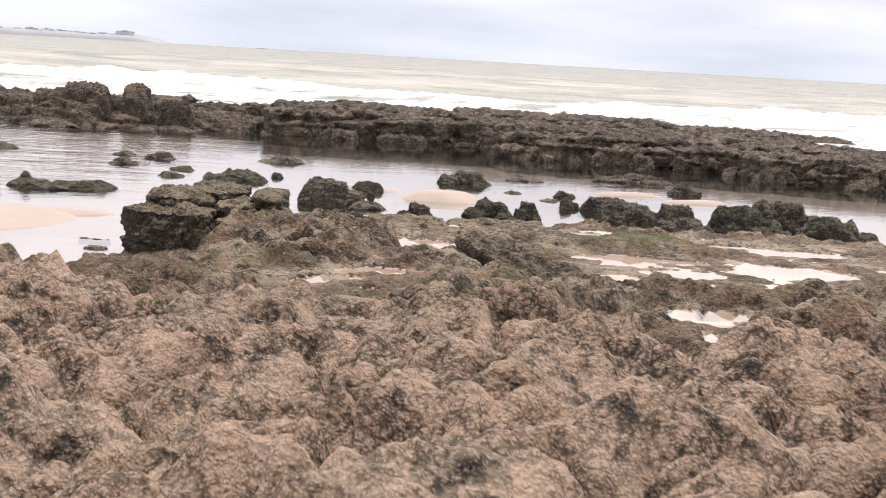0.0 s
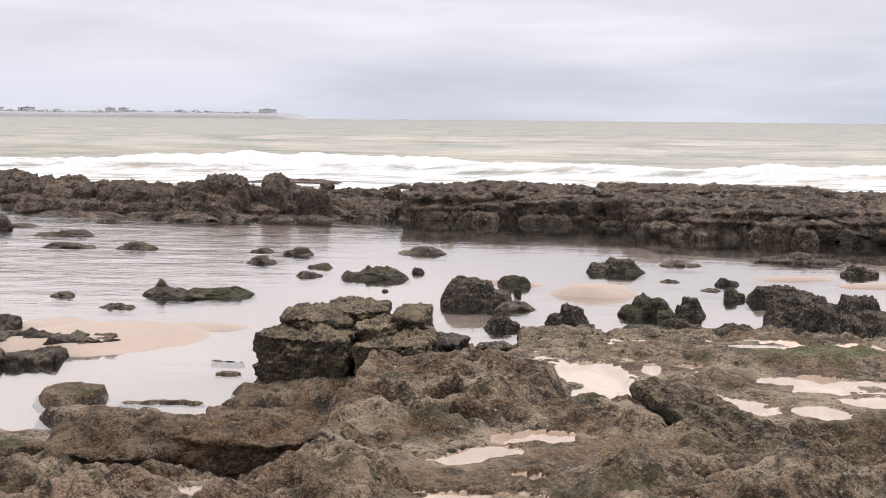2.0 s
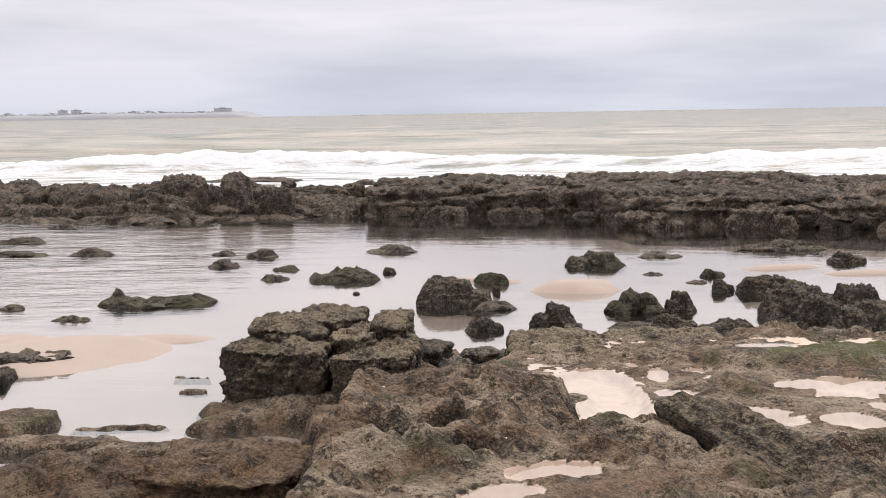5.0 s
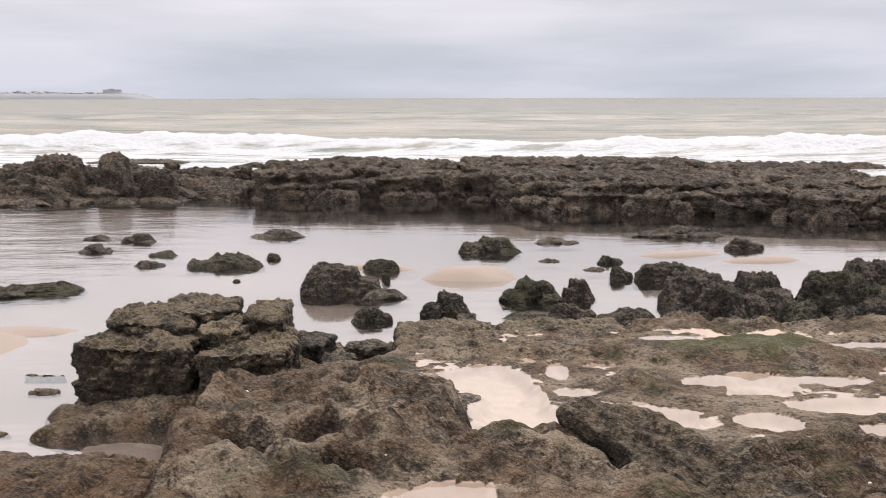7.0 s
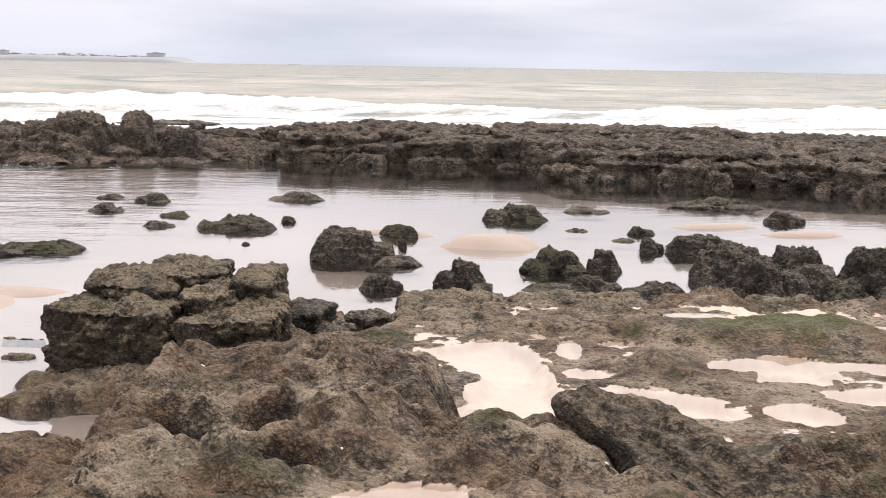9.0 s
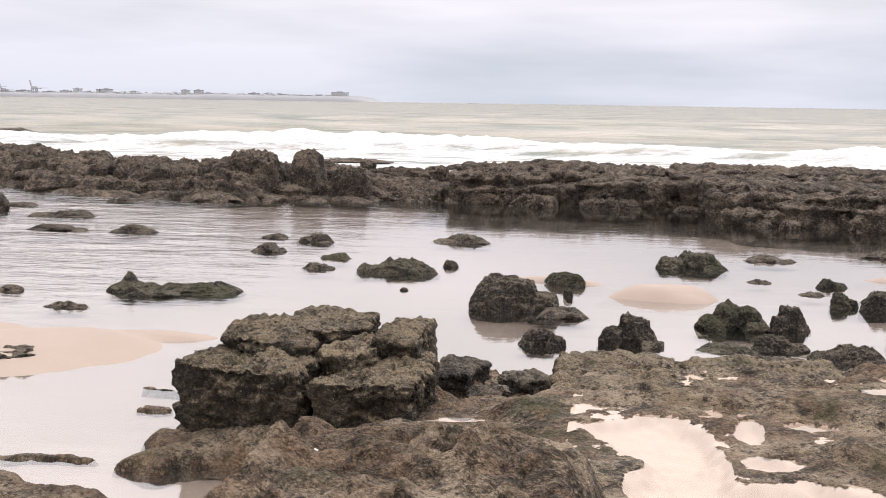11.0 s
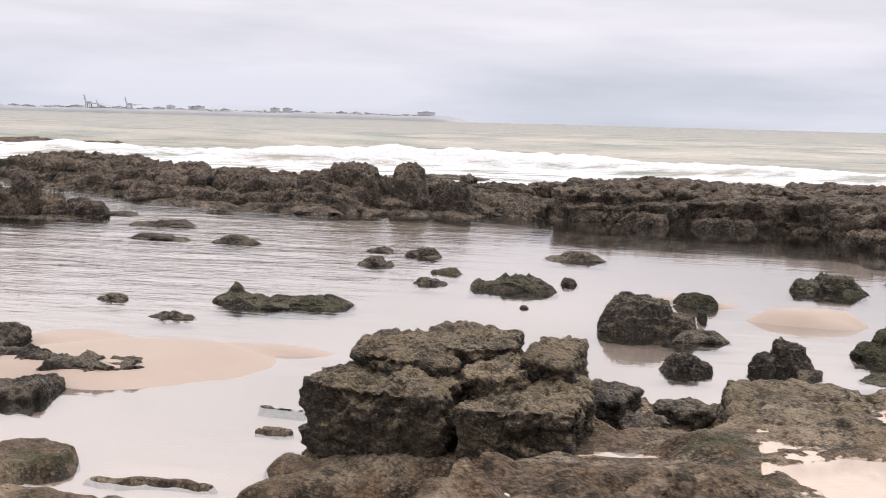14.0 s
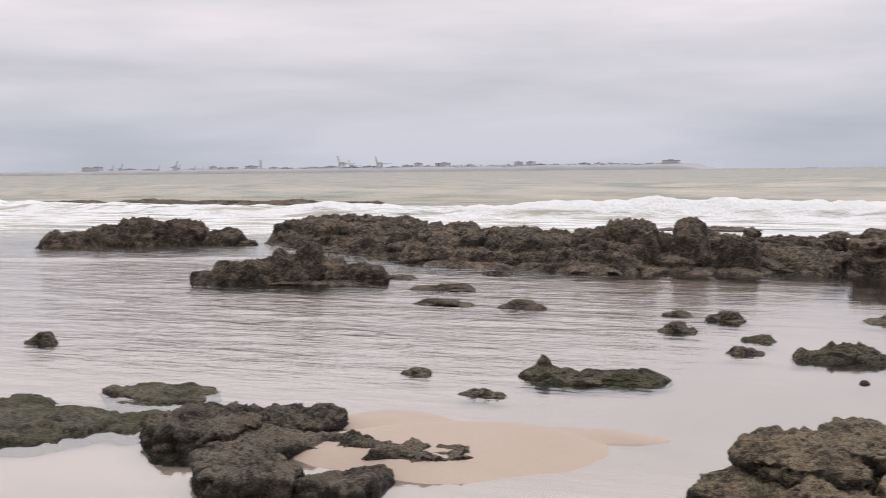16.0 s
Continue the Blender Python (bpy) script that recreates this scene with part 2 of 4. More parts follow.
    l.new(b.outputs[0], p.inputs["Normal"])
    return m


def grazing(n, l, normal=None, power=3.0):
    """How much still water mirrors: little straight down, much at a low angle."""
    lw = n.new("ShaderNodeLayerWeight")
    lw.inputs["Blend"].default_value = 0.5
    if normal:
        l.new(normal, lw.inputs["Normal"])
    return math_node(n, l, "ADD", math_node(n, l, "MULTIPLY", math_node(n, l, "POWER", lw.outputs["Facing"], power), 0.96), 0.03)


def water_material():
    """Clear over the sand inside the reef, silty and foamy outside it; mirror-like at a grazing view."""
    m, n, l, p, out = material("sea_water")
    n.remove(p)
    geo = n.new("ShaderNodeNewGeometry")
    pos = geo.outputs["Position"]
    xyz = n.new("ShaderNodeSeparateXYZ")
    l.new(pos, xyz.inputs[0])
    x, y, z = xyz.outputs
    # ripples: long in x, short in y
    mp = n.new("ShaderNodeMapping")
    mp.inputs["Scale"].default_value = (0.45, 1.0, 1.0)
    l.new(pos, mp.inputs[0])
    rip = noise_node(n, l, mp.outputs[0], 2.6, 4, 0.5)
    chop = math_node(n, l, "MULTIPLY", step_node(n, l, x, -3.0, -16.0), step_node(n, l, y, 20.0, 26.0))
    mp2 = n.new("ShaderNodeMapping")
    mp2.inputs["Scale"].default_value = (0.3, 1.0, 1.0)
    l.new(pos, mp2.inputs[0])
    rip2 = noise_node(n, l, mp2.outputs[0], 1.3, 5, 0.6)
    hgt = math_node(n, l, "ADD", math_node(n, l, "MULTIPLY", rip, 0.0026), math_node(n, l, "MULTIPLY", rip2, math_node(n, l, "ADD", math_node(n, l, "MULTIPLY", chop, 0.08), 0.0045)))
    mp6 = n.new("ShaderNodeMapping")
    mp6.inputs["Scale"].default_value = (0.55, 1.0, 1.0)
    l.new(pos, mp6.inputs[0])
    hgt = math_node(n, l, "ADD", hgt, math_node(n, l, "MULTIPLY", noise_node(n, l, mp6.outputs[0], 1.7, 5, 0.6), math_node(n, l, "MULTIPLY", chop, 0.07)))
    sea = noise_node(n, l, mp2.outputs[0], 0.42, 7, 0.62)
    hgt = math_node(n, l, "ADD", hgt, math_node(n, l, "MULTIPLY", sea, math_node(n, l, "MULTIPLY", step_node(n, l, y, 48.0, 70.0), 0.7)))
    bump = n.new("ShaderNodeBump")
    bump.inputs["Strength"].default_value, bump.inputs["Distance"].default_value = 1.0, 1.0
    l.new(hgt, bump.inputs["Height"])
    # the broken faces of the open sea mirror less than the lagoon
    fres = math_node(n, l, "MULTIPLY", grazing(n, l, bump.outputs[0], 2.5), math_node(n, l, "SUBTRACT", 1.0, math_node(n, l, "MULTIPLY", step_node(n, l, y, 50.0, 75.0), 0.5)))
    gloss = n.new("ShaderNodeBsdfGlossy")
    gloss.inputs["Roughness"].default_value = 0.06
    l.new(bump.outputs[0], gloss.inputs["Normal"])
    clear = n.new("ShaderNodeBsdfTransparent")
    clear.inputs["Color"].default_value = (0.96, 0.965, 0.97, 1)
    silt = n.new("ShaderNodeBsdfDiffuse")
    mp3 = n.new("ShaderNodeMapping")
    mp3.inputs["Scale"].default_value = (0.07, 0.24, 1.0)
    l.new(pos, mp3.inputs[0])
    # painted streaks in the silt colour stand in for shading on the wavelets
    silt_col = ramp_node(n, l, noise_node(n, l, mp3.outputs[0], 1.0, 6, 0.6), ((0.34, (0.135, 0.16, 0.13)), (0.49, (0.258, 0.246, 0.206)), (0.64, (0.34, 0.308, 0.256))))
    l.new(silt_col, silt.inputs["Color"])
    l.new(bump.outputs[0], silt.inputs["Normal"])
    body = n.new("ShaderNodeMixShader")
    turb = math_node(n, l, "ADD", math_node(n, l, "MULTIPLY", step_node(n, l, y, 42.0, 60.0), 0.97), 0.03)
    l.new(turb, body.inputs[0])
    l.new(clear.outputs[0], body.inputs[1])
    l.new(silt.outputs[0], body.inputs[2])
    wet = n.new("ShaderNodeMixShader")
    l.new(fres, wet.inputs[0])
    l.new(body.outputs[0], wet.inputs[1])
    l.new(gloss.outputs[0], wet.inputs[2])
    # whitewater behind the outer reef, drawn out along the shore
    mp4 = n.new("ShaderNodeMapping")
    mp4.inputs["Scale"].default_value = (0.10, 0.38, 0.5)
    l.new(pos, mp4.inputs[0])
    fn = noise_node(n, l, mp4.outputs[0], 1.0, 8, 0.62)
    mp5 = n.new("ShaderNodeMapping")
    mp5.inputs["Scale"].default_value = (0.16, 0.9, 0.5)
    l.new(pos, mp5.inputs[0])
    fn2 = noise_node(n, l, mp5.outputs[0], 1.0, 8, 0.68)
    yb = math_node(n, l, "SUBTRACT", y, math_node(n, l, "MULTIPLY", x, -0.12))
    yb = math_node(n, l, "ADD", yb, math_node(n, l, "MULTIPLY", math_node(n, l, "SUBTRACT", fn, 0.5), 60.0))
    band = math_node(n, l, "MULTIPLY", step_node(n, l, yb, 50.0, 60.0), step_node(n, l, yb, 108.0, 82.0))
    wash = step_node(n, l, math_node(n, l, "ADD", fn2, math_node(n, l, "MULTIPLY", band, 0.31)), 0.68, 0.86)
    wash = math_node(n, l, "MULTIPLY", wash, band)
    # white water on the breaking crest and down its front
    crest = step_node(n, l, math_node(n, l, "ADD", z, math_node(n, l, "MULTIPLY", math_node(n, l, "SUBTRACT", fn2, 0.5), 1.6)), 0.42, 0.7)
    crest = math_node(n, l, "MULTIPLY", crest, step_node(n, l, y, 112.0, 96.0))
    foam_f = math_node(n, l, "MAXIMUM", wash, crest)
    foam = n.new("ShaderNodeBsdfDiffuse")
    foam.inputs["Color"].default_value = (0.75, 0.755, 0.775, 1)
    fb = n.new("ShaderNodeBump")
    fb.inputs["Strength"].default_value, fb.inputs["Distance"].default_value = 1.0, 0.6
    l.new(noise_node(n, l, pos, 1.5, 6, 0.7), fb.inputs["Height"])
    l.new(fb.outputs[0], foam.inputs["Normal"])
    fin = n.new("ShaderNodeMixShader")
    l.new(foam_f, fin.inputs[0])
    l.new(wet.outputs[0], fin.inputs[1])
    l.new(foam.outputs[0], fin.inputs[2])
    l.new(fin.outputs[0], out.inputs["Surface"])
    return m


def pool_material():
    m, n, l, p, out = material("pool_water")
    n.remove(p)
    fres = grazing(n, l, power=4.5)
    gloss = n.new("ShaderNodeBsdfGlossy")
    gloss.inputs["Roughness"].default_value = 0.02
    clear = n.new("ShaderNodeBsdfTransparent")
    clear.inputs["Color"].default_value = (0.97, 0.965, 0.95, 1)
    mx = n.new("ShaderNodeMixShader")
    l.new(fres, mx.inputs[0])
    l.new(clear.outputs[0], mx.inputs[1])
    l.new(gloss.outputs[0], mx.inputs[2])
    l.new(mx.outputs[0], out.inputs["Surface"])
    return m


def plain_material(name, a, b, scale, rough=0.8):
    m, n, l, p, out = material(name)
    geo = n.new("ShaderNodeNewGeometry")
    l.new(ramp_node(n, l, noise_node(n, l, geo.outputs["Position"], scale, 4), ((0.35, a), (0.65, b))), p.inputs["Base Color"])
    p.inputs["Roughness"].default_value = rough
    return m


SAND = sand_material()
WATER = water_material()
POOL = pool_material()
# the far shore's greys carry the distance haze painted into their base colour
HAZY_CONCRETE = plain_material("hazy_concrete", (0.36, 0.36, 0.385), (0.43, 0.43, 0.45), 0.02)
HAZY_COAST = plain_material("far_shore", (0.225, 0.23, 0.245), (0.265, 0.265, 0.28), 0.01)
HAZY_WOODS = plain_material("hazy_foliage", (0.27, 0.28, 0.29), (0.31, 0.32, 0.33), 0.05)
SHELL = plain_material("bleached_shell", (0.55, 0.52, 0.47), (0.72, 0.70, 0.66), 40.0, 0.6)
# haze is put into this steel colour too
HAZY_STEEL = plain_material("hazy_steel", (0.31, 0.32, 0.34), (0.37, 0.38, 0.40), 0.05, 0.6)


# ---- mesh helpers ----
def mesh_from(name, verts, faces, mat, flat=False):
    me = bpy.data.meshes.new(name)
    me.from_pydata(np.asarray(verts).tolist(), [], np.asarray(faces).tolist() if not isinstance(faces, list) else faces)
    me.materials.append(mat)
    if not flat:
        me.polygons.foreach_set("use_smooth", np.ones(len(me.polygons), dtype=bool))
    me.update()
    return me


def grid_faces(nx, ny):
    i = np.arange(nx * ny).reshape(ny, nx)
    return np.stack([i[:-1, :-1], i[:-1, 1:], i[1:, 1:], i[1:, :-1]], -1).reshape(-1, 4)


def sheet(name, xs, ys, zfun, mat):
    gx, gy = np.meshgrid(xs, ys)
    z = zfun(gx.ravel(), gy.ravel())
    return mesh_from(name, np.stack([gx.ravel(), gy.ravel(), z], 1), grid_faces(len(xs), len(ys)), mat)


def part(name, bm, mat, parent, label=""):
    me = bpy.data.meshes.new(name)
    bm.to_mesh(me)
    bm.free()
    me.materials.append(mat)
    ob = new(name, me)
    ob.parent = parent
    if label:
        tagged(ob, label)
    return ob


# ---- sand bed, one sheet out to the horizon ----
BARS = [  # x, y, half length, half width, turn, height
    (-7.75, 20.35, 2.5, 1.75, 18, 0.36), (-6.4, 21.6, 1.6, 0.5, 15, 0.26), (-9.2, 21.4, 1.3, 0.75, 5, 0.3),
    (1.2, 26.95, 1.15, 0.62, -6, 0.42), (-0.9, 28.4, 1.5, 0.36, -5, 0.27),
    (6.4, 30.4, 1.8, 0.35, 8, 0.28), (-5.0, 17.0, 2.6, 2.6, 0, 0.15), (8.1, 29.2, 1.3, 0.35, 0, 0.28), (4.2, 22.6, 1.4, 1.0, 0, 0.1),
]


def bed_height(x, y):
    p = np.stack([x, y, 0 * x], 1)
    z = -0.17 + 0.05 * fbm(p * 0.35, 4, 31) + 0.02 * fbm(p * 1.3, 3, 37)
    wx = 0.35 * fbm(p * 0.7, 3, 41)
    wy = 0.35 * fbm(p * 0.7, 3, 43)
    for cx, cy, a, b, turn, h in BARS:
        c, s = math.cos(radians(turn)), math.sin(radians(turn))
        u, v = (x + wx - cx) * c + (y + wy - cy) * s, -(x + wx - cx) * s + (y + wy - cy) * c
        r = np.sqrt((u / a) ** 2 + (v / b) ** 2)
        z = np.maximum(z, -0.2 + h * (1 - smooth(0.35, 1.25, r)) + 0.006 * fbm(p * 2.5, 3, 5))
    z = z - 0.25 * smooth(33, 44, y) * smooth(-12, -4, x) - 1.6 * smooth(50, 75, y)
    z = z - 0.12 * smooth(-9, -16, x) * smooth(21, 26, y)
    unseen_bank = smooth(-9, -26, y)  # unseen rise added behind the walker to block low sky light
    return z + unseen_bank * (8 + 1.2 * fbm(p * 0.15, 3, 47))


def steps(*runs):
    return np.concatenate([np.arange(a, b, d) for a, b, d in runs])


bed = tagged(new("ground", sheet("ground", steps((-4900, -100, 400), (-100, -20, 4), (-20, 14, 0.12), (14, 100, 4), (100, 4901, 400)),
             steps((-300, -30, 30), (-30, 12, 1), (12, 34, 0.1), (34, 50, 0.3), (50, 100, 1.5), (100, 4901, 400)), bed_height, SAND)),
             "pale wet beach sand with low bars under shallow water", "sand", kind="structure")


# dark weedy rock on the deeper bed, painted in to strengthen the reef's reflection
bed.data.materials.append(ROCK_FAR)
spot = np.empty(len(bed.data.vertices) * 3)
bed.data.vertices.foreach_get("co", spot)
spot = spot.reshape(-1, 3)
loop = np.empty(len(bed.data.loops), dtype=np.int64)
bed.data.loops.foreach_get("vertex_index", loop)
edge = np.interp(spot[:, 0], [-7, 3.4, 3.6, 13, 22], [46, 44.3, 41.8, 39.2, 36]) - 5.0 + 1.6 * fbm(spot * 0.5, 3, 49)
weed = (spot[:, 1] > edge) & (spot[:, 1] < 60) & (spot[:, 0] > -6.2)
bed.data.polygons.foreach_set("material_index", (weed[loop].reshape(-1, 4).min(1)).astype(np.int32))


# ---- water ----
def wave_height(x, y):
    p = np.stack([x, y, 0 * x], 1)
    sea = smooth(50, 75, y)
    q = p * np.array([0.035, 0.16, 1])
    z = sea * (0.34 * fbm(q, 4, 71) + 0.3 * (fbm(p * np.array([0.014, 0.075, 1]), 4, 72, ridged=True) - 0.3))
    yc = 80 - 0.12 * x + 5 * fbm(p * np.array([0.02, 0, 0]) + 3, 3, 73)
    ridge = np.exp(-((y - yc) / np.where(y < yc, 2.0, 6.0)) ** 2)
    z = z + ridge * (1.12 + 0.5 * fbm(p * np.array([0.05, 0, 0]) + 9, 3, 77)) * (1 + 0.3 * fbm(p * np.array([0.4, 0.4, 1]), 3, 79) + 0.14 * (np.abs(vnoise(p * np.array([0.9, 0.7, 1]), 78)) - 0.3) + 0.08 * (np.abs(vnoise(p * np.array([1.7, 1.1, 1]), 76)) - 0.3))
    for y0, a in ((132, 2.0), (205, 1.0), (330, 0.9), (520, 0.9)):
        yk = y0 - 0.1 * x + 9 * fbm(p * np.array([0.012, 0, 0]) + y0, 3, 83)
        z = z + a * np.exp(-((y - yk) / np.where(y < yk, 3.5, 9)) ** 2) * (0.55 + 0.6 * fbm(p * np.array([0.02, 0, 0]) + 2 * y0, 3, 89))
    left = smooth(-4, -16, x) * smooth(22, 28, y) * (1 - sea)
    z = z + left * 0.035 * fbm(p * np.array([0.5, 1.3, 1]), 4, 91)
    z = z + left * 0.09 * np.exp(-((y - 45 - 0.35 * (x + 30)) / 0.7) ** 2) * smooth(-24, -30, x)
    return z


def water_sheet():
    ys = np.concatenate([steps((-60, 12, 4), (12, 50, 0.3), (50, 130, 0.35), (130, 260, 1.2)), np.geomspace(260, 4950, 60)])
    us = np.linspace(-1, 1, 641)
    gy, gu = np.meshgrid(ys, us, indexing="ij")
    gx = gu * (50 + 1.15 * np.maximum(gy, 0))
    x, y = gx.ravel(), gy.ravel()
    return mesh_from("water", np.stack([x, y, wave_height(x, y)], 1), grid_faces(len(us), len(ys)), WATER)


tagged(new("water", water_sheet()), "silty green-grey sea with white surf and a calm shallow lagoon", "sea", kind="structure")

# ---- near rock shelf ----
def cells(x, y, size, seed):
    """Scattered centres on a jittered grid: distance to the nearest and the second, and a number for the nearest."""
    u, v = x / size, y / size
    iu, iv = np.floor(u).astype(np.int64), np.floor(v).astype(np.int64)
    f1, f2, tag = np.full_like(u, 9.0), np.full_like(u, 9.0), np.zeros_like(u)
    for a in (-1, 0, 1):
        for b in (-1, 0, 1):
            cu = iu + a + 0.5 + 0.42 * lattice(iu + a, iv + b, 0 * iu, seed)
            cv = iv + b + 0.5 + 0.42 * lattice(iu + a, iv + b, 0 * iu + 1, seed)
            d = np.hypot(u - cu, v - cv)
            near = d < f1
            f2 = np.where(near, f1, np.minimum(f2, d))
            tag = np.where(near, lattice(iu + a, iv + b, 0 * iu + 2, seed), tag)
            f1 = np.where(near, d, f1)
    return f1, f2, tag



RIGHT = ((-8, 1.95), (0, 1.9), (3, 1.88), (5, 1.8), (7, 1.64), (8.5, 1.46), (10, 1.38), (11.5, 1.22), (12.3, 0.95), (13, 0.74), (16, 0.74), (17.8, 0.73), (18.8, 0.62), (19.5, 0.35), (20.4, -0.4), (24, -0.6))
LEFT = ((-8, 1.95), (3, 1.88), (5, 1.78), (7, 1.58), (8.6, 1.3), (9.6, 0.95), (10.4, 0.6), (11.2, 0.25), (11.8, -0.2), (12.4, -0.45), (24, -0.6))
FORMS = [  # x, y, half width, half depth, turn, height, edge
    (-2.8, 16.45, 1.3, 0.6, 0, 0.32, 0.7), (-2.25, 15.5, 0.6, 0.6, 0, 0.3, 0.4), (-3.1, 17.4, 1.15, 1.0, 0, 0.25, 0.35), (-3.95, 16.6, 0.6, 0.45, 0, 0.15, 0.9),   # low bench round the large outcrop
    (-2.0, 14.6, 0.5, 0.7, 0, 0.34, 0.4), (-1.3, 16.7, 0.75, 0.8, 0, 0.46, 0.4), (-1.1, 15.4, 1.1, 0.9, 0, 0.6, 0.4), (-1.0, 14.2, 1.0, 0.9, 0, 0.66, 0.4),
    (-1.05, 18.5, 0.9, 1.15, 0, 0.16, 0.25), (-1.5, 18.9, 0.32, 0.4, 0, 0.42, 0.6), (-0.7, 18.85, 0.42, 0.3, 0, 0.36, 0.5), (-0.28, 17.9, 0.09, 0.7, -4, 0.0, 0.5), (-0.72, 17.3, 0.5, 0.75, 0, 0.4, 0.3),
    (-0.68, 11.7, 1.05, 1.55, 0, 1.46, 0.25), (-1.3, 12.4, 0.46, 0.75, 0, 1.44, 0.3), (-0.1, 12.2, 0.5, 0.7, 0, 1.4, 0.4),     # mound
    (-0.86, 11.05, 0.42, 0.24, 4, 0.94, 0.22), (-0.6, 12.1, 0.3, 0.3, 0, 1.56, 0.6),
    (0.6, 14.75, 0.26, 0.16, 10, 0.8, 0.5), (1.75, 15.3, 0.26, 0.45, 15, 0.84, 0.5), (1.5, 16.6, 1.4, 0.3, -3, 0.83, 0.5), (2.5, 15.1, 0.5, 0.4, -10, 0.88, 0.5), (1.6, 12.6, 0.5, 0.35, 0, 0.92, 0.5),
    (4.2, 16.5, 1.7, 0.7, -6, 0.9, 0.7), (2.75, 16.3, 0.45, 0.3, 0, 0.9, 0.6), (3.1, 14.2, 0.45, 0.25, -15, 0.84, 0.5), (4.5, 14.75, 0.6, 0.16, 0, 0.86, 0.6),
    (2.4, 10.6, 1.0, 1.6, 25, 0.86, 0.4), (3.9, 11.0, 1.4, 1.5, 0, 0.9, 0.5), (3.4, 12.5, 0.6, 0.35, -20, 0.86, 0.6), (5.6, 12.4, 1.3, 0.8, 0, 0.92, 0.6),
    (3.6, 8.3, 1.0, 1.4, 0, 1.02, 0.6), (4.8, 6.0, 1.4, 1.6, 0, 1.3, 0.6), (2.6, 6.0, 0.55, 0.8, 20, 0.8, 0.25),
    (-6.45, 16.1, 0.6, 0.5, 0, 0.12, 0.3), (-5.1, 15.95, 0.8, 0.1, 6, 0.02, 0.4), (-3.9, 15.75, 0.5, 0.3, 20, 0.07, 0.4), (-3.6, 16.05, 0.6, 0.35, 20, 0.16, 0.7), (-5.6, 14.95, 1.0, 0.3, 5, 0.14, 0.3), (-4.5, 14.6, 0.8, 0.28, 8, 0.13, 0.3), (-6.2, 13.4, 1.6, 0.7, 0, 0.16, 0.3),
    (-4.95, 18.75, 0.32, 0.08, -10, 0.02, 0.25), (-4.75, 17.7, 0.25, 0.1, 0, 0.03, 0.25), (-6.0, 11.2, 1.3, 0.8, 0, 0.6, 0.5),
    (-3.2, 15.12, 0.55, 0.8, 18, -0.5, 0.2), (-2.7, 13.5, 0.62, 1.1, 0, -0.4, 0.2), (-4.7, 15.45, 0.75, 0.26, 5, -0.5, 0.35),
]
POOLS = [  # x, y, half width, half depth, turn, surface, depth
    (0.85, 15.4, 0.46, 0.62, -5, 0.7, 0.2), (0.55, 15.65, 0.4, 0.3, 15, 0.7, 0.15), (0.95, 14.3, 0.4, 0.8, -6, 0.7, 0.2), (0.75, 13.45, 0.42, 0.38, 0, 0.7, 0.2),
    (1.5, 13.85, 0.6, 0.5, -5, 0.7, 0.18), (2.2, 13.9, 0.6, 0.4, -14, 0.7, 0.18), (2.25, 13.05, 0.24, 0.3, 25, 0.7, 0.14),
    (1.6, 15.75, 0.13, 0.34, 0, 0.7, 0.13), (1.6, 14.85, 0.2, 0.2, 0, 0.7, 0.12), (2.15, 16.0, 0.2, 0.12, 0, 0.7, 0.12),
    (3.4, 15.25, 0.6, 0.26, 6, 0.7, 0.18), (3.6, 14.85, 0.4, 0.22, 10, 0.7, 0.15), (3.3, 13.65, 0.26, 0.3, 15, 0.7, 0.15), (4.4, 15.2, 0.5, 0.2, 0, 0.7, 0.15),
    (3.15, 17.3, 0.36, 0.12, 4, 0.74, 0.12), (4.3, 14.2, 0.55, 0.3, 0, 0.7, 0.15), (4.35, 13.3, 0.5, 0.22, 10, 0.7, 0.15), (5.9, 14.8, 0.9, 0.5, 0, 0.7, 0.18), (5.6, 17.0, 0.5, 0.2, 0, 0.7, 0.15), (6.6, 16.6, 0.7, 0.3, 0, 0.7, 0.15),
    (3.9, 10.9, 0.5, 0.3, 0, 0.84, 0.15), (3.3, 9.5, 0.25, 0.5, 0, 0.88, 0.15),
    (-1.05, 16.3, 0.3, 0.09, 4, 0.5, 0.09), (-1.05, 15.5, 0.22, 0.08, 0, 0.58, 0.08), (-0.45, 15.15, 0.18, 0.12, -20, 0.6, 0.08),
    (0.12, 10.05, 0.36, 0.22, 18, 1.3, 0.16), (-0.35, 9.45, 0.34, 0.2, 42, 1.305, 0.16),
    (-0.2, 8.3, 0.44, 0.15, 4, 1.36, 0.12), (0.08, 8.75, 0.14, 0.09, 0, 1.38, 0.1), (1.1, 8.2, 0.15, 0.07, 0, 1.42, 0.1),
    (2.35, 7.9, 0.42, 0.3, -15, 1.12, 0.15), (-2.1, 7.9, 0.12, 0.08, 0, 1.48, 0.1), (0.1, 6.4, 0.2, 0.1, 0, 1.62, 0.1),
]


def inside(x, y, cx, cy, a, b, turn):
    c, s = math.cos(radians(turn)), math.sin(radians(turn))
    u, v = (x - cx) * c + (y - cy) * s, -(x - cx) * s + (y - cy) * c
    return np.sqrt(np.sqrt((u / a) ** 4 + (v / b) ** 4 + 2 * (u / a * v / b) ** 2 * 0.75 + 1e-9))


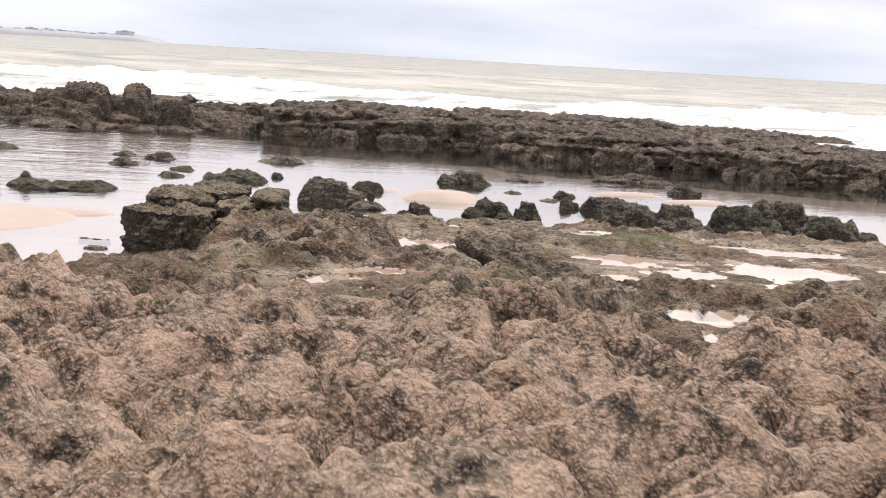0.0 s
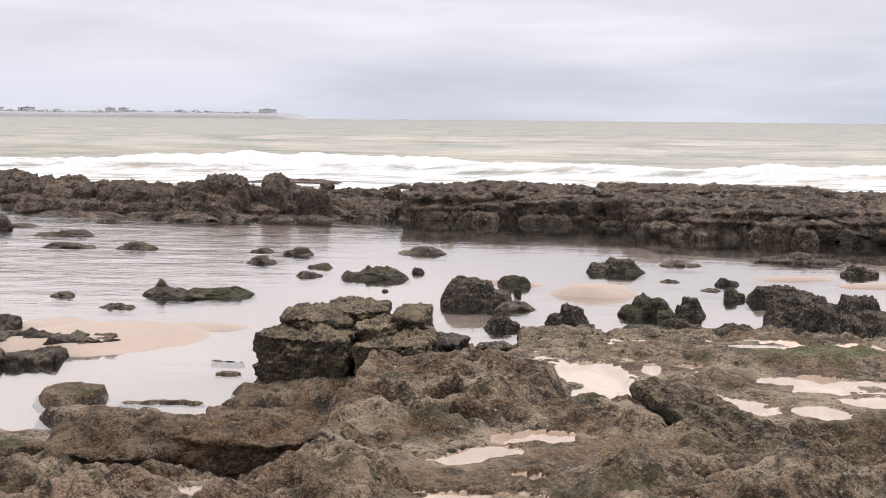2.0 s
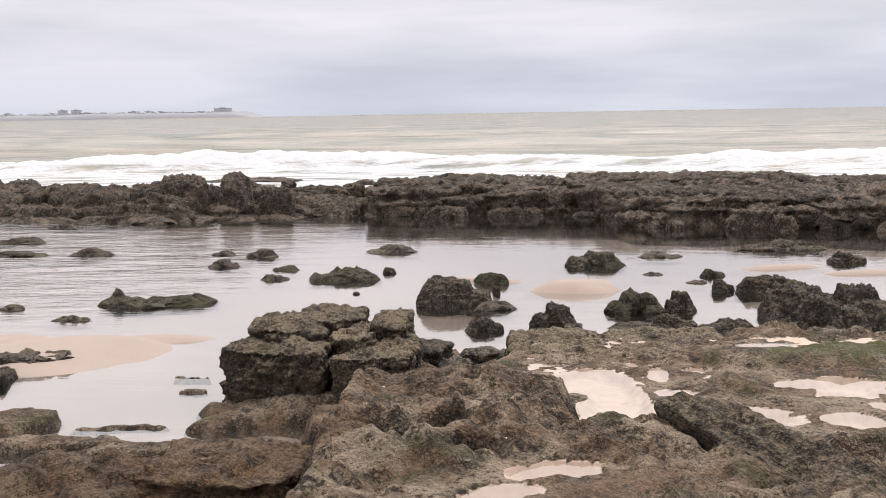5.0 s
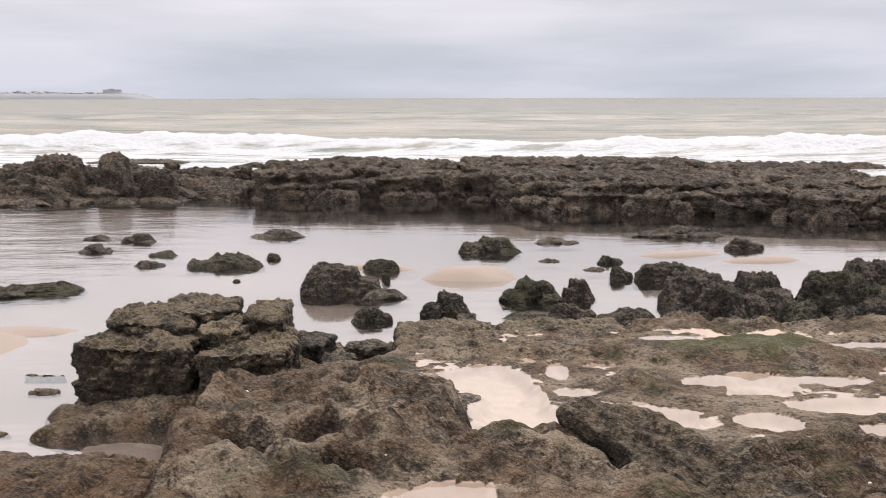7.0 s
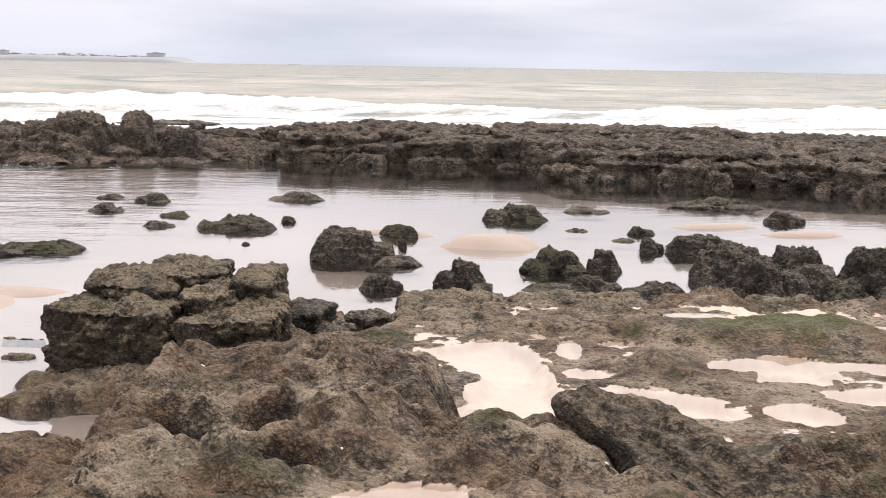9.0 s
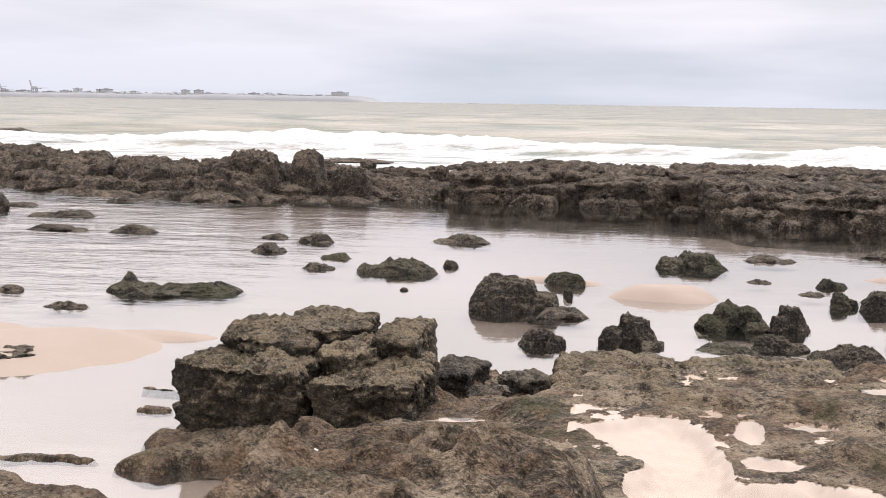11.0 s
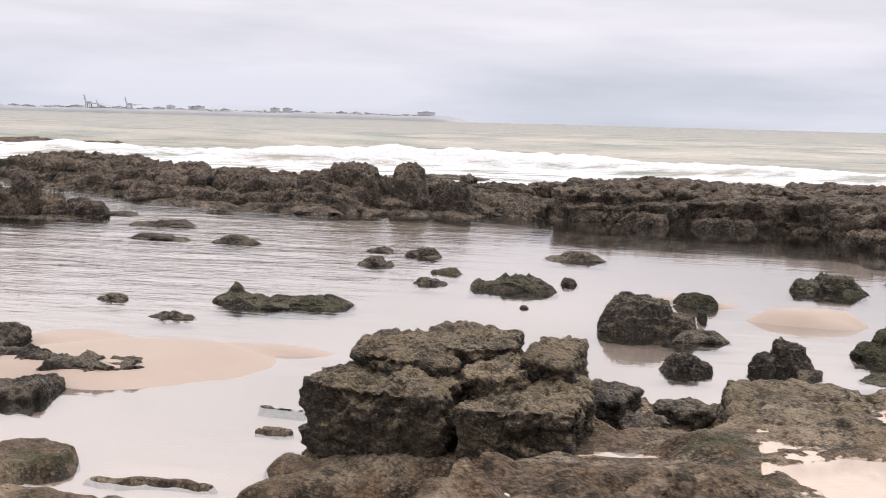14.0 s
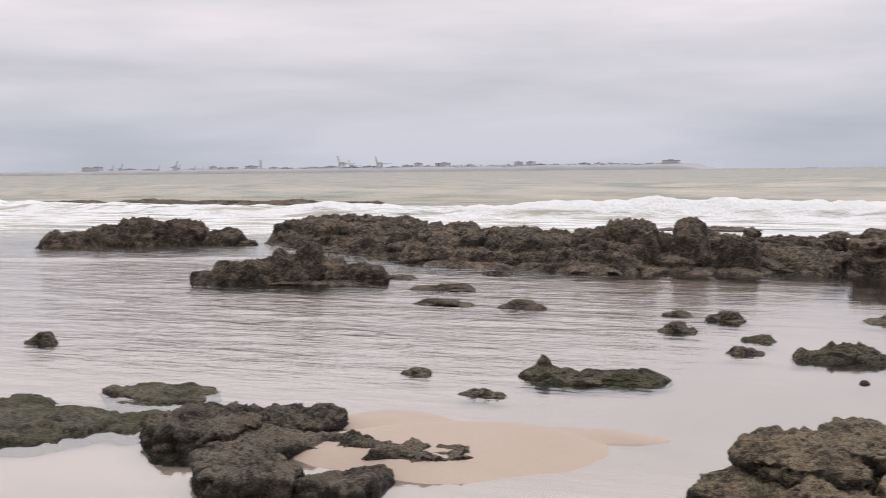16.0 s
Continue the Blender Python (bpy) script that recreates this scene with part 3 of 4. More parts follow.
def shelf_height(x, y):
    p = np.stack([x, y, 0 * x], 1)
    wx = 0.22 * fbm(p * 1.1, 4, 3) + 0.05 * fbm(p * 5.0, 3, 4)
    wy = 0.22 * fbm(p * 1.1 + 40, 4, 6) + 0.05 * fbm(p * 5.0 + 40, 3, 7)
    xw, yw = x + wx, y + wy
    r = np.interp(yw, [a for a, _ in RIGHT], [b for _, b in RIGHT])
    lf = np.interp(yw, [a for a, _ in LEFT], [b for _, b in LEFT])
    z = lf + (r - lf) * smooth(-2.05, -1.65, xw)
    z = z - 1.2 * smooth(-7.0, -9.0, xw) * smooth(8, 11, yw) - 0.3 * smooth(8.2, 10, xw) * smooth(9, 12, yw)
    for cx, cy, a, b, turn, h, edge in FORMS:
        d = inside(xw, yw, cx, cy, a, b, turn)
        z = z + (h - z) * (1 - smooth(1 - edge, 1 + edge * 0.5, d))
    flatten = smooth(12.3, 13.2, yw) * smooth(-1.8, -1.0, xw) * (1 - smooth(17.2, 18.6, yw))
    low = smooth(12.6, 13.6, yw) * (1 - smooth(-1.8, -1.0, xw))
    amp = 1.0 - 0.76 * flatten - 0.8 * low
    f1, f2, tag = cells(x + 1.6 * wx, 1.35 * (y + 1.6 * wy), 1.05, 11)
    g1, g2, tag2 = cells(x + 1.2 * wx, 1.3 * (y + 1.2 * wy), 0.34, 12)
    hummock = 0.15 * (1 - smooth(0.0, 0.85, f1)) + 0.08 * tag - 0.13 * np.exp(-(f2 - f1) / 0.06)
    knob = 0.03 * (1 - smooth(0.0, 0.75, g1)) + 0.018 * tag2 - 0.03 * np.exp(-(g2 - g1) / 0.08)
    r1, r2, tag3 = cells(x + 0.9 * wx, 1.25 * (y + 0.9 * wy), 0.17, 14)
    rubble = 0.045 * (1 - smooth(0.0, 0.7, r1)) * (0.5 + 0.5 * tag3) + 0.018 * tag3
    knob = knob + rubble * smooth(-0.5, 0.4, fbm(p * 0.8, 3, 29))
    lump = 0.12 * fbm(p * 0.9, 4, 11) + 0.05 * (fbm(p * 2.2, 4, 13, ridged=True) - 0.35)
    billow = 0.26 * (np.abs(fbm(p * np.array([1.15, 1.5, 1]) + 0.3 * wx[:, None], 2, 51)) - 0.2) * (1.5 - 1.1 * smooth(7.4, 9.6, y))
    billow = billow + 0.10 * (np.abs(vnoise(p * np.array([3.1, 4.2, 1]) + 2 * wy[:, None], 53)) - 0.3) + 0.05 * (np.abs(vnoise(p * np.array([7.5, 9.0, 1]) + 3 * wx[:, None], 55)) - 0.3)
    small = 0.024 * fbm(p * 7.0, 3, 15) + 0.016 * (fbm(p * 11.0, 2, 19, ridged=True) - 0.35)
    lay = (z + 0.6 * lump) * 7
    strat = 0.05 * (smooth(0.3, 0.7, lay % 1) - (lay % 1)) * (0.4 + 0.6 * flatten)
    hummock = hummock * (1.2 - 0.85 * smooth(7.4, 9.6, y))
    h1, h2, tag4 = cells(0.5 * x + 1.5 * wx, 1.2 * (y + 1.5 * wy), 0.62, 62)
    k1, k2, tag5 = cells(0.55 * x + 1.2 * wx, 1.25 * (y + 1.2 * wy), 0.3, 63)
    worn = 0.26 * (tag4 > 0.1) * (1 - smooth(0.12, 0.34, h1)) + 0.12 * (tag5 > 0.25) * (1 - smooth(0.12, 0.36, k1))
    relief = lump + hummock + knob + billow - 0.05 - worn * (1 - smooth(12.0, 13.0, y))
    z = z + amp * relief + small * (0.6 + 0.4 * amp) + strat
    xs, ys = x + 0.55 * wx, y + 0.55 * wy
    pan = 0.055 * fbm(p * 1.3, 4, 23) + 0.03 * (fbm(p * 3.2, 3, 24, ridged=True) - 0.35)
    z = z + flatten * pan
    wet = np.zeros_like(z)
    for cx, cy, a, b, turn, level, depth in POOLS:
        # the rock lies low on the near side of a pool and round it
        near = 0.5 if level > 1.0 else 0.22
        e = inside(xs, ys, cx, cy - near, 1.2 * a + 0.1, 1.2 * b + near + 0.15, turn * 0.5)
        z = z + np.minimum(0, level + (0.03 if level > 1.0 else 0.015) + 0.25 * amp * relief + 0.6 * small - z) * (1 - smooth(0.75, 1.4, e))
        if level > 1.0:
            z = z + np.maximum(0, level + 0.035 + 0.1 * relief + small - z) * (1 - smooth(0.9, 1.3, e))
    ragged = 0.36 * fbm(p * 2.6, 3, 57) + 0.2 * fbm(p * 8.0, 3, 58)
    for cx, cy, a, b, turn, level, depth in POOLS:
        d = inside(xs, ys, cx, cy, a, b, turn) + ragged * min(1.0, 1.6 * min(a, b) + 0.3)
        m = 1 - smooth(0.72, 1.16, d)
        z = z + (level - depth * 0.7 + 0.5 * small - z) * m
        wet = np.maximum(wet, (1 - smooth(1.2, 1.45, d)) * smooth(level + 0.012, level - 0.012, z))
    shelf_height.wet = np.maximum(wet, smooth(0.2, 0.4, flatten) * smooth(0.712, 0.688, z) * (x > 0.0))
    return z


shelf_mesh = sheet("rock_shelf", steps((-10, -5.0, 0.07), (-5.0, 4.0, 0.027), (4.0, 10.5, 0.06)), steps((-7, 2, 0.1), (2, 13, 0.025), (13, 17.6, 0.033), (17.6, 22, 0.05)), shelf_height, SHELF)
# sand has settled on the floors of the pools
shelf_mesh.attributes.new("sand", "FLOAT", "POINT").data.foreach_set("value", shelf_height.wet.astype(np.float32))
shelf = tagged(new("rock_shelf", shelf_mesh),
               "pitted brown intertidal rock shelf crusted with weed and barnacles", "rock shelf", kind="structure")

# ---- tide pools on the shelf: still water over pale sand ----
def disc(name, a, b, turn, z, mat, parent, seed):
    k = 40
    ang = np.linspace(0, 2 * math.pi, k, endpoint=False)
    w = 1.32 + 0.1 * vnoise(np.stack([np.cos(ang) * 1.5 + seed, np.sin(ang) * 1.5, 0 * ang], 1), seed)
    c, s = math.cos(radians(turn)), math.sin(radians(turn))
    u, v = np.cos(ang) * a * w, np.sin(ang) * b * w
    verts = np.stack([u * c - v * s, u * s + v * c, 0 * u + z], 1)
    verts = np.vstack([[0, 0, z], verts])
    faces = [(0, 1 + i, 1 + (i + 1) % k) for i in range(k)]
    ob = new(name, mesh_from(name, verts, faces, mat))
    if parent:
        ob.parent = parent
    return ob


for k, (cx, cy, a, b, turn, level, depth) in enumerate(POOLS):
    if level != 0.7:
        pool = disc("tide_pool", a, b, turn, 0.0, POOL, None, k)
        pool.location = (cx, cy, level)
        tagged(pool, "still tide pool over pale sand in the rock shelf", "tide pool", "tide pools on the shelf")
gx, gy = np.meshgrid(np.linspace(0.05, 8.2, 18), np.linspace(12.4, 17.2, 12))
linked = mesh_from("shelf_pool", np.stack([gx.ravel(), gy.ravel(), 0 * gx.ravel() + 0.7], 1), grid_faces(18, 12), POOL)
tagged(new("shelf_pool", linked), "chain of shallow bright pools lying on the flat shelf", "tide pool")


# ---- loose rocks and outcrops ----
def cube_sphere(k):
    t = np.linspace(-1, 1, k + 1)
    a, b = np.meshgrid(t, t)
    a, b = np.tan(a.ravel() * math.pi / 4), np.tan(b.ravel() * math.pi / 4)
    one = np.ones_like(a)
    f = grid_faces(k + 1, k + 1)
    vs, fs = [], []
    for i, (x, y, z) in enumerate(((a, b, one), (-a, b, -one), (one, a, b), (-one, -a, b), (-a, one, b), (a, -one, b))):
        vs.append(np.stack([x, y, z], 1))
        fs.append(f + i * (k + 1) ** 2)
    v = np.vstack(vs)
    fs = np.vstack(fs)
    key = np.round(v / np.abs(v).max(1, keepdims=True) * 1e5).astype(np.int64)
    _, first, inv = np.unique(key, axis=0, return_index=True, return_inverse=True)
    return v[first], inv.ravel()[fs]


CUBES = {}


def lump(size, seed, k=16, block=3.0, rough=1.0, strata=0.0, taper=0.45, lean=(0.0, 0.0), facets=13):
    """One weathered, faceted block: (vertices, faces), standing on z = 0 and sunk two fifths below it."""
    if k not in CUBES:
        CUBES[k] = cube_sphere(k)
    v, f = CUBES[k]
    d = v / np.linalg.norm(v, axis=1, keepdims=True)
    rs = np.random.RandomState(seed + 1000)
    planes = rs.normal(size=(facets, 3)) * np.array([1, 1, 0.8])
    planes /= np.linalg.norm(planes, axis=1, keepdims=True)
    planes = np.vstack([planes, np.array([[0.06, -0.08, 1], [0, 0, -1], [1, 0.1, 0.1], [-1, 0.1, 0.1], [0.1, 1, 0.1], [-0.1, -1, 0.15]])])
    reach = np.concatenate([rs.uniform(0.78, 1.15, facets), [0.66, 1.0, 0.92, 0.92, 0.92, 0.92]])
    g = np.maximum(0, d @ planes.T / reach) ** (10.0 + 3.0 * block)
    q = d / g.sum(1, keepdims=True) ** (1 / (10.0 + 3.0 * block))
    s = np.asarray(size, float) * np.array([0.5, 0.5, 0.7])
    q = q * s
    unit = (s[0] * s[1] * s[2]) ** (1 / 3)
    fine = max(1.0, 24.0 / k)
    o = np.array([seed * 3.71, seed * 1.37, seed * 2.11])
    w = 0.22 * fbm(q / unit * 0.9 + o, 3, seed) + 0.16 * (fbm(q / unit * 2.1 + o, 3, seed + 5, ridged=True) - 0.2)
    w = w + 0.09 * fbm(q / unit * 5.5 / fine + o, 3, seed + 9, ridged=True)
    w = w + (min(0.1, 0.03 / unit) if k >= 30 else 0.0) * fbm(q * 13.0 / fine + o, 2, seed + 12, ridged=True)
    nrm = d / s
    nrm = nrm / np.linalg.norm(nrm, axis=1, keepdims=True)
    q = q + nrm * (w * unit * rough)[:, None]
    if strata:
        c = np.stack([0 * q[:, 0] + seed, 0 * q[:, 0], q[:, 2] * strata + 0.35 * fbm(q * 1.7 + o, 2, seed + 3)], 1)
        q[:, :2] *= (1 + 0.09 * np.clip(2.2 * vnoise(c, seed + 2), -1, 1))[:, None]
    q[:, 2] *= 1 + 0.1 * fbm(np.stack([q[:, 0] / s[0], q[:, 1] / s[1], 0 * q[:, 0]], 1) * 2.2 + o, 3, seed + 21)
    up = np.clip((q[:, 2] / s[2] + 1) / 2, 0, 1)
    q[:, :2] *= (1.0 + taper * (0.5 - up))[:, None]
    q[:, 0] += lean[0] * up
    q[:, 1] += lean[1] * up
    lo, hi = q.min(0), q.max(0)
    q = (q - lo) / (hi - lo)
    q = (q - np.array([0.5, 0.5, 0.42])) * np.array([size[0], size[1], size[2] / 0.58])
    return q, f


def outcrop(name, place, lumps, mat, label, category="rock", group="", turn=0, piece="block"):
    """A rock: one mesh, or an Empty with a mesh for each of its grown-together blocks (x, y, z, size, turn, options)."""
    if len(lumps) == 1:
        x, y, z, size, tn, opt = lumps[0]
        q, f = lump(size, **opt)
        ob = new(name, mesh_from(name, q, f, mat))
    else:
        ob = new(name)
        for x, y, z, size, tn, opt in lumps:
            q, f = lump(size, **opt)
            pc = new(piece, mesh_from(piece, q, f, mat))
            pc.parent = ob
            pc.matrix_basis = pose(x, y, z, 0, 0, tn)
    ob.matrix_world = pose(*place, 0, 0, turn)
    return tagged(ob, label, category, group)


def stone(name, x, y, w, d, h, seed, mat, label, turn=0, k=18, z=0.0, group="rocks in the lagoon", shoulders=True, **opt):
    opt.setdefault("block", 5.0)
    opt.setdefault("facets", 9)
    opt.setdefault("rough", 1.2)
    blocks = [(0, 0, 0, (w, d, h), 0, dict(seed=seed, k=k, **opt))]
    if w > 0.45 and shoulders:  # a main block with lower shoulders at its foot
        rng = random.Random(seed)
        side = rng.choice((-1, 1))
        blocks = [(-side * 0.08 * w, 0.05 * d, 0, (0.82 * w, 0.9 * d, h), rng.uniform(-12, 12), dict(seed=seed, k=k, **opt)),
                  (side * 0.27 * w, -0.12 * d, 0, (0.5 * w, 0.75 * d, h * rng.uniform(0.45, 0.7)), rng.uniform(-30, 30), dict(seed=seed + 400, k=max(10, k - 6), **opt)),
                  (-side * 0.3 * w, -0.2 * d, 0, (0.42 * w, 0.6 * d, h * rng.uniform(0.25, 0.5)), rng.uniform(-30, 30), dict(seed=seed + 500, k=max(10, k - 8), **opt))]
    return outcrop(name, (x, y, z), blocks, mat, label, "rock", group, turn)


WEED = "dark weedy rock standing in shallow lagoon water"
FLAT = "low flat rock barely breaking the lagoon surface"


def ledge_block(name, poly, z0, z1, seed, mat, parent=None, step=0.03, dome=0.06, rough=1.0, bed=0.11, under=0.0, tip=(0.0, 0.0), lip=0.05, bulge=1.0):
    """A bedded block on an outline: rough sides with worn-back beds, a rounded lip and a pitted crown, one closed mesh."""
    px, py = np.array([q[0] for q in poly]), np.array([q[1] for q in poly])
    cx, cy = px.mean(), py.mean()
    around = np.hypot(np.diff(np.append(px, px[0])), np.diff(np.append(py, py[0]))).sum()
    n = int(np.clip(around / step, 40, 420))
    ang = np.linspace(0, 2 * math.pi, n, endpoint=False)
    dx, dy = np.cos(ang), np.sin(ang)
    reach = np.zeros(n)
    for (ax, ay), (bx, by) in zip(poly, poly[1:] + poly[:1]):
        ex, ey = bx - ax, by - ay
        det = dx * ey - dy * ex
        det = np.where(np.abs(det) < 1e-9, 1e-9, det)
        t = ((ax - cx) * ey - (ay - cy) * ex) / det
        u = ((ax - cx) * dy - (ay - cy) * dx) / det
        reach = np.maximum(reach, np.where((t > 0) & (u >= -1e-6) & (u <= 1 + 1e-6), t, 0))
    for _ in range(2):
        reach = 0.25 * np.roll(reach, 1) + 0.5 * reach + 0.25 * np.roll(reach, -1)
    size = reach.mean()
    ns, nt = max(5, int((z1 - z0) / step)), max(6, int(0.75 * size / step))
    rad, hgt, side = [], [], []
    for k in range(ns):
        f = k / ns
        rad.append(1.0 - under * (1 - f) ** 2)
        hgt.append(z0 + (z1 - lip - z0) * f)
        side.append(1.0)
    for k in range(5):
        a = math.pi / 2 * k / 5
        rad.append(1.0 - lip / size * (1 - math.cos(a)))
        hgt.append(z1 - lip + lip * math.sin(a))
        side.append(math.cos(a))
    edge = 1.0 - lip / size
    for k in range(nt):
        f = 1 - k / nt
        rad.append(edge * f)
        hgt.append(z1 + dome * (1 - f * f))
        side.append(0.0)
    rad, hgt, side = (np.repeat(np.array(v), n) for v in (rad, hgt, side))
    rows = len(rad) // n
    ex, ey = np.tile(dx, rows), np.tile(dy, rows)
    rr = np.tile(reach, rows) * rad
    q = np.stack([cx + ex * rr, cy + ey * rr, hgt], 1)
    q[:, 0] += tip[0] * (q[:, 2] - z0)
    q[:, 1] += tip[1] * (q[:, 2] - z0)
    o = np.array([seed * 2.31, seed * 1.77, seed * 0.93])
    big = min(1.0, size / 0.6) * bulge
    w = 0.13 * big * fbm(q * 1.5 + o, 3, seed) + 0.085 * big * (np.abs(vnoise(q * 3.4 + o, seed + 4)) - 0.3) * 1.6
    w = w + 0.055 * (np.abs(vnoise(q * 8.0 + o, seed + 6)) - 0.3) + (0.05 if step < 0.05 else 0.0) * fbm(q * 17.0 + o, 2, seed + 8) - 0.06 * smooth(0.25, 0.5, fbm(q * 6.5 + o, 2, seed + 14))
    w = w - 0.13 * big * smooth(0.28, 0.5, fbm(q * np.array([2.6, 2.6, 4.0]) + o + 7, 2, seed + 9))
    level = (q[:, 2] + 0.05 * fbm(q * np.array([1.2, 1.2, 0.4]) + o, 2, seed + 2)) / bed
    whole = np.floor(level)
    jut = lattice(whole.astype(np.int64), 0 * whole.astype(np.int64), 0 * whole.astype(np.int64) + 5, seed)
    groove = np.exp(-((level - whole - 0.5) / 0.5) ** 4) - 0.6
    sd = side * (0.03 * big * jut + 0.04 * big * groove * (0.5 + 0.5 * fbm(q * 1.9 + o, 2, seed + 3)))
    hold = smooth(0.0, 0.12, q[:, 2] - z0)
    up = np.sqrt(np.maximum(0, 1 - side ** 2))
    flat = side * (rough * w + sd)
    q[:, 0] += ex * flat
    q[:, 1] += ey * flat
    q[:, 2] += hold * up * rough * (0.75 * w + 0.05 * fbm(q * 2.2 + o, 2, seed + 13))
    i = np.arange(rows * n).reshape(rows, n)
    j = np.roll(i, -1, axis=1)
    faces = np.stack([i[:-1], j[:-1], j[1:], i[1:]], -1).reshape(-1, 4).tolist()
    faces.append(i[0, ::-1].tolist())
    q = np.vstack([q, q[-n:].mean(0, keepdims=True)])
    faces += [(int(a), int(b), rows * n) for a, b in zip(i[-1], j[-1])]
    ob = new(name, mesh_from(name, q, faces, mat))
    if parent:
        ob.parent = parent
    return ob


# the large split outcrop on the shelf
split = tagged(new("split_outcrop"), "large weathered outcrop split by a cleft, olive crusted top over sides darkened by painted shade", "rock outcrop")
for poly, z0, z1, seed, under, tip in (
    ([(-3.98, 16.6), (-3.2, 16.46), (-2.62, 16.36), (-2.6, 17.3), (-3.2, 17.7), (-4.02, 17.6)], 0.1, 0.87, 2, 0.07, (0.0, -0.12)),
    ([(-2.5, 16.34), (-1.5, 16.3), (-1.42, 17.2), (-1.55, 17.9), (-2.52, 17.6)], 0.1, 0.84, 5, 0.08, (0.03, -0.12)),
    ([(-3.72, 17.25), (-3.3, 17.06), (-2.74, 17.05), (-2.7, 18.3), (-3.6, 18.3), (-3.84, 17.9)], 0.3, 1.02, 7, 0.0, (0.06, 0.0)),
    ([(-3.3, 17.6), (-2.7, 17.4), (-2.22, 17.6), (-2.25, 18.4), (-3.1, 18.5)], 0.6, 1.12, 11, 0.0, (0.0, 0.0)),
    ([(-2.58, 16.95), (-2.3, 16.82), (-1.98, 17.0), (-2.0, 18.2), (-2.56, 18.2)], 0.4, 0.96, 13, 0.0, (0.0, 0.0)),
    ([(-2.06, 17.25), (-1.56, 17.1), (-1.56, 18.35), (-2.04, 18.4)], 0.2, 1.09, 17, 0.0, (-0.03, 0.0)),
):
    ledge_block("cleft_block", poly, z0, z1, seed, ROCK, split, step=0.022, under=under, tip=tip, dome=0.04, bulge=0.45)
# leaning slab
slab = outcrop("leaning_slab", (1.7, 10.35, 0.8), [
    (0, 0, 0, (3.55, 0.64, 0.87), 0, dict(seed=21, k=80, block=6, rough=0.5, taper=-0.25, facets=5, lean=(-0.25, 0.0))),
], ROCK_SLAB, "long dark slab of rock tipped up at one end on the shelf", "rock slab")
slab.matrix_world = pose(2.14, 10.12, 0.53, 14, 9, -60)
# brown block and flat block
brown = tagged(new("brown_block"), "rusty brown rock block with a matted weed surface", "rock block")
ledge_block("block", [(-3.35, 10.9), (-2.5, 10.75), (-1.98, 10.95), (-2.02, 11.9), (-2.5, 12.15), (-3.3, 12.05)], 0.1, 0.98, 24, ROCK_RED, brown, step=0.028, dome=0.06, tip=(0.04, 0.0), bulge=0.6)
ledge_block("block", [(-4.7, 10.8), (-3.6, 10.6), (-3.1, 11.0), (-3.2, 11.9), (-4.5, 11.9)], 0.1, 0.84, 25, ROCK_RED, brown, step=0.035, dome=0.1)
flat = tagged(new("flat_block"), "layered flat-topped block at the edge of the shelf", "rock block")
for poly, z0, z1, seed in (
    ([(-0.2, 17.0), (0.5, 16.85), (0.98, 17.1), (1.05, 18.7), (0.4, 18.9), (-0.2, 18.75)], -0.1, 0.72, 28),
    ([(1.12, 17.05), (2.2, 16.9), (2.9, 17.3), (2.8, 19.0), (1.8, 19.2), (1.15, 18.6)], -0.1, 0.69, 29),
    ([(0.2, 18.5), (1.0, 18.4), (1.25, 19.0), (0.5, 19.3)], -0.2, 0.55, 30),
):
    ledge_block("slab_block", poly, z0, z1, seed, ROCK, flat, step=0.03, dome=0.03, rough=0.8, bulge=0.5)
# broken blocks between the outcrop and the flat block
for poly, z1, seed in (([(-1.62, 18.6), (-1.25, 18.5), (-1.1, 19.2), (-1.6, 19.4)], 0.42, 201), ([(-1.2, 18.1), (-0.8, 18.1), (-0.75, 18.7), (-1.2, 18.75)], 0.3, 202), ([(-0.95, 18.7), (-0.35, 18.6), (-0.35, 19.15), (-0.9, 19.2)], 0.36, 203)):
    tagged(ledge_block("broken_block", poly, -0.2, z1, seed, ROCK_DARK, step=0.035, dome=0.05), "dark mussel-crusted block broken from the shelf edge", "rock", "broken blocks at the shelf edge")

# rocks in the lagoon
outcrop("mussel_rock", (-1.48, 25.2, 0), [
    (0, 0, 0, (1.3, 0.95, 0.6), 0, dict(seed=34, k=40, block=4, rough=0.9)),
    (0.98, -0.5, 0, (0.95, 0.6, 0.17), 12, dict(seed=35, k=26)),
    (0.68, -0.15, 0, (0.6, 0.7, 0.36), 0, dict(seed=36, k=24)),
], ROCK_DARK, "squat black rock covered in mussels in still water", "rock", "rocks in the lagoon")
outcrop("arched_rock", (-0.62, 28.2, 0), [
    (0, 0, 0.06, (0.82, 0.5, 0.19), 0, dict(seed=38, k=22)),
    (0.14, -1.5, 0, (0.2, 0.2, 0.17), 0, dict(seed=39, k=12)),
], ROCK_GREEN, "small greenish rock with a flat cap and a stub", "rock", "rocks in the lagoon")
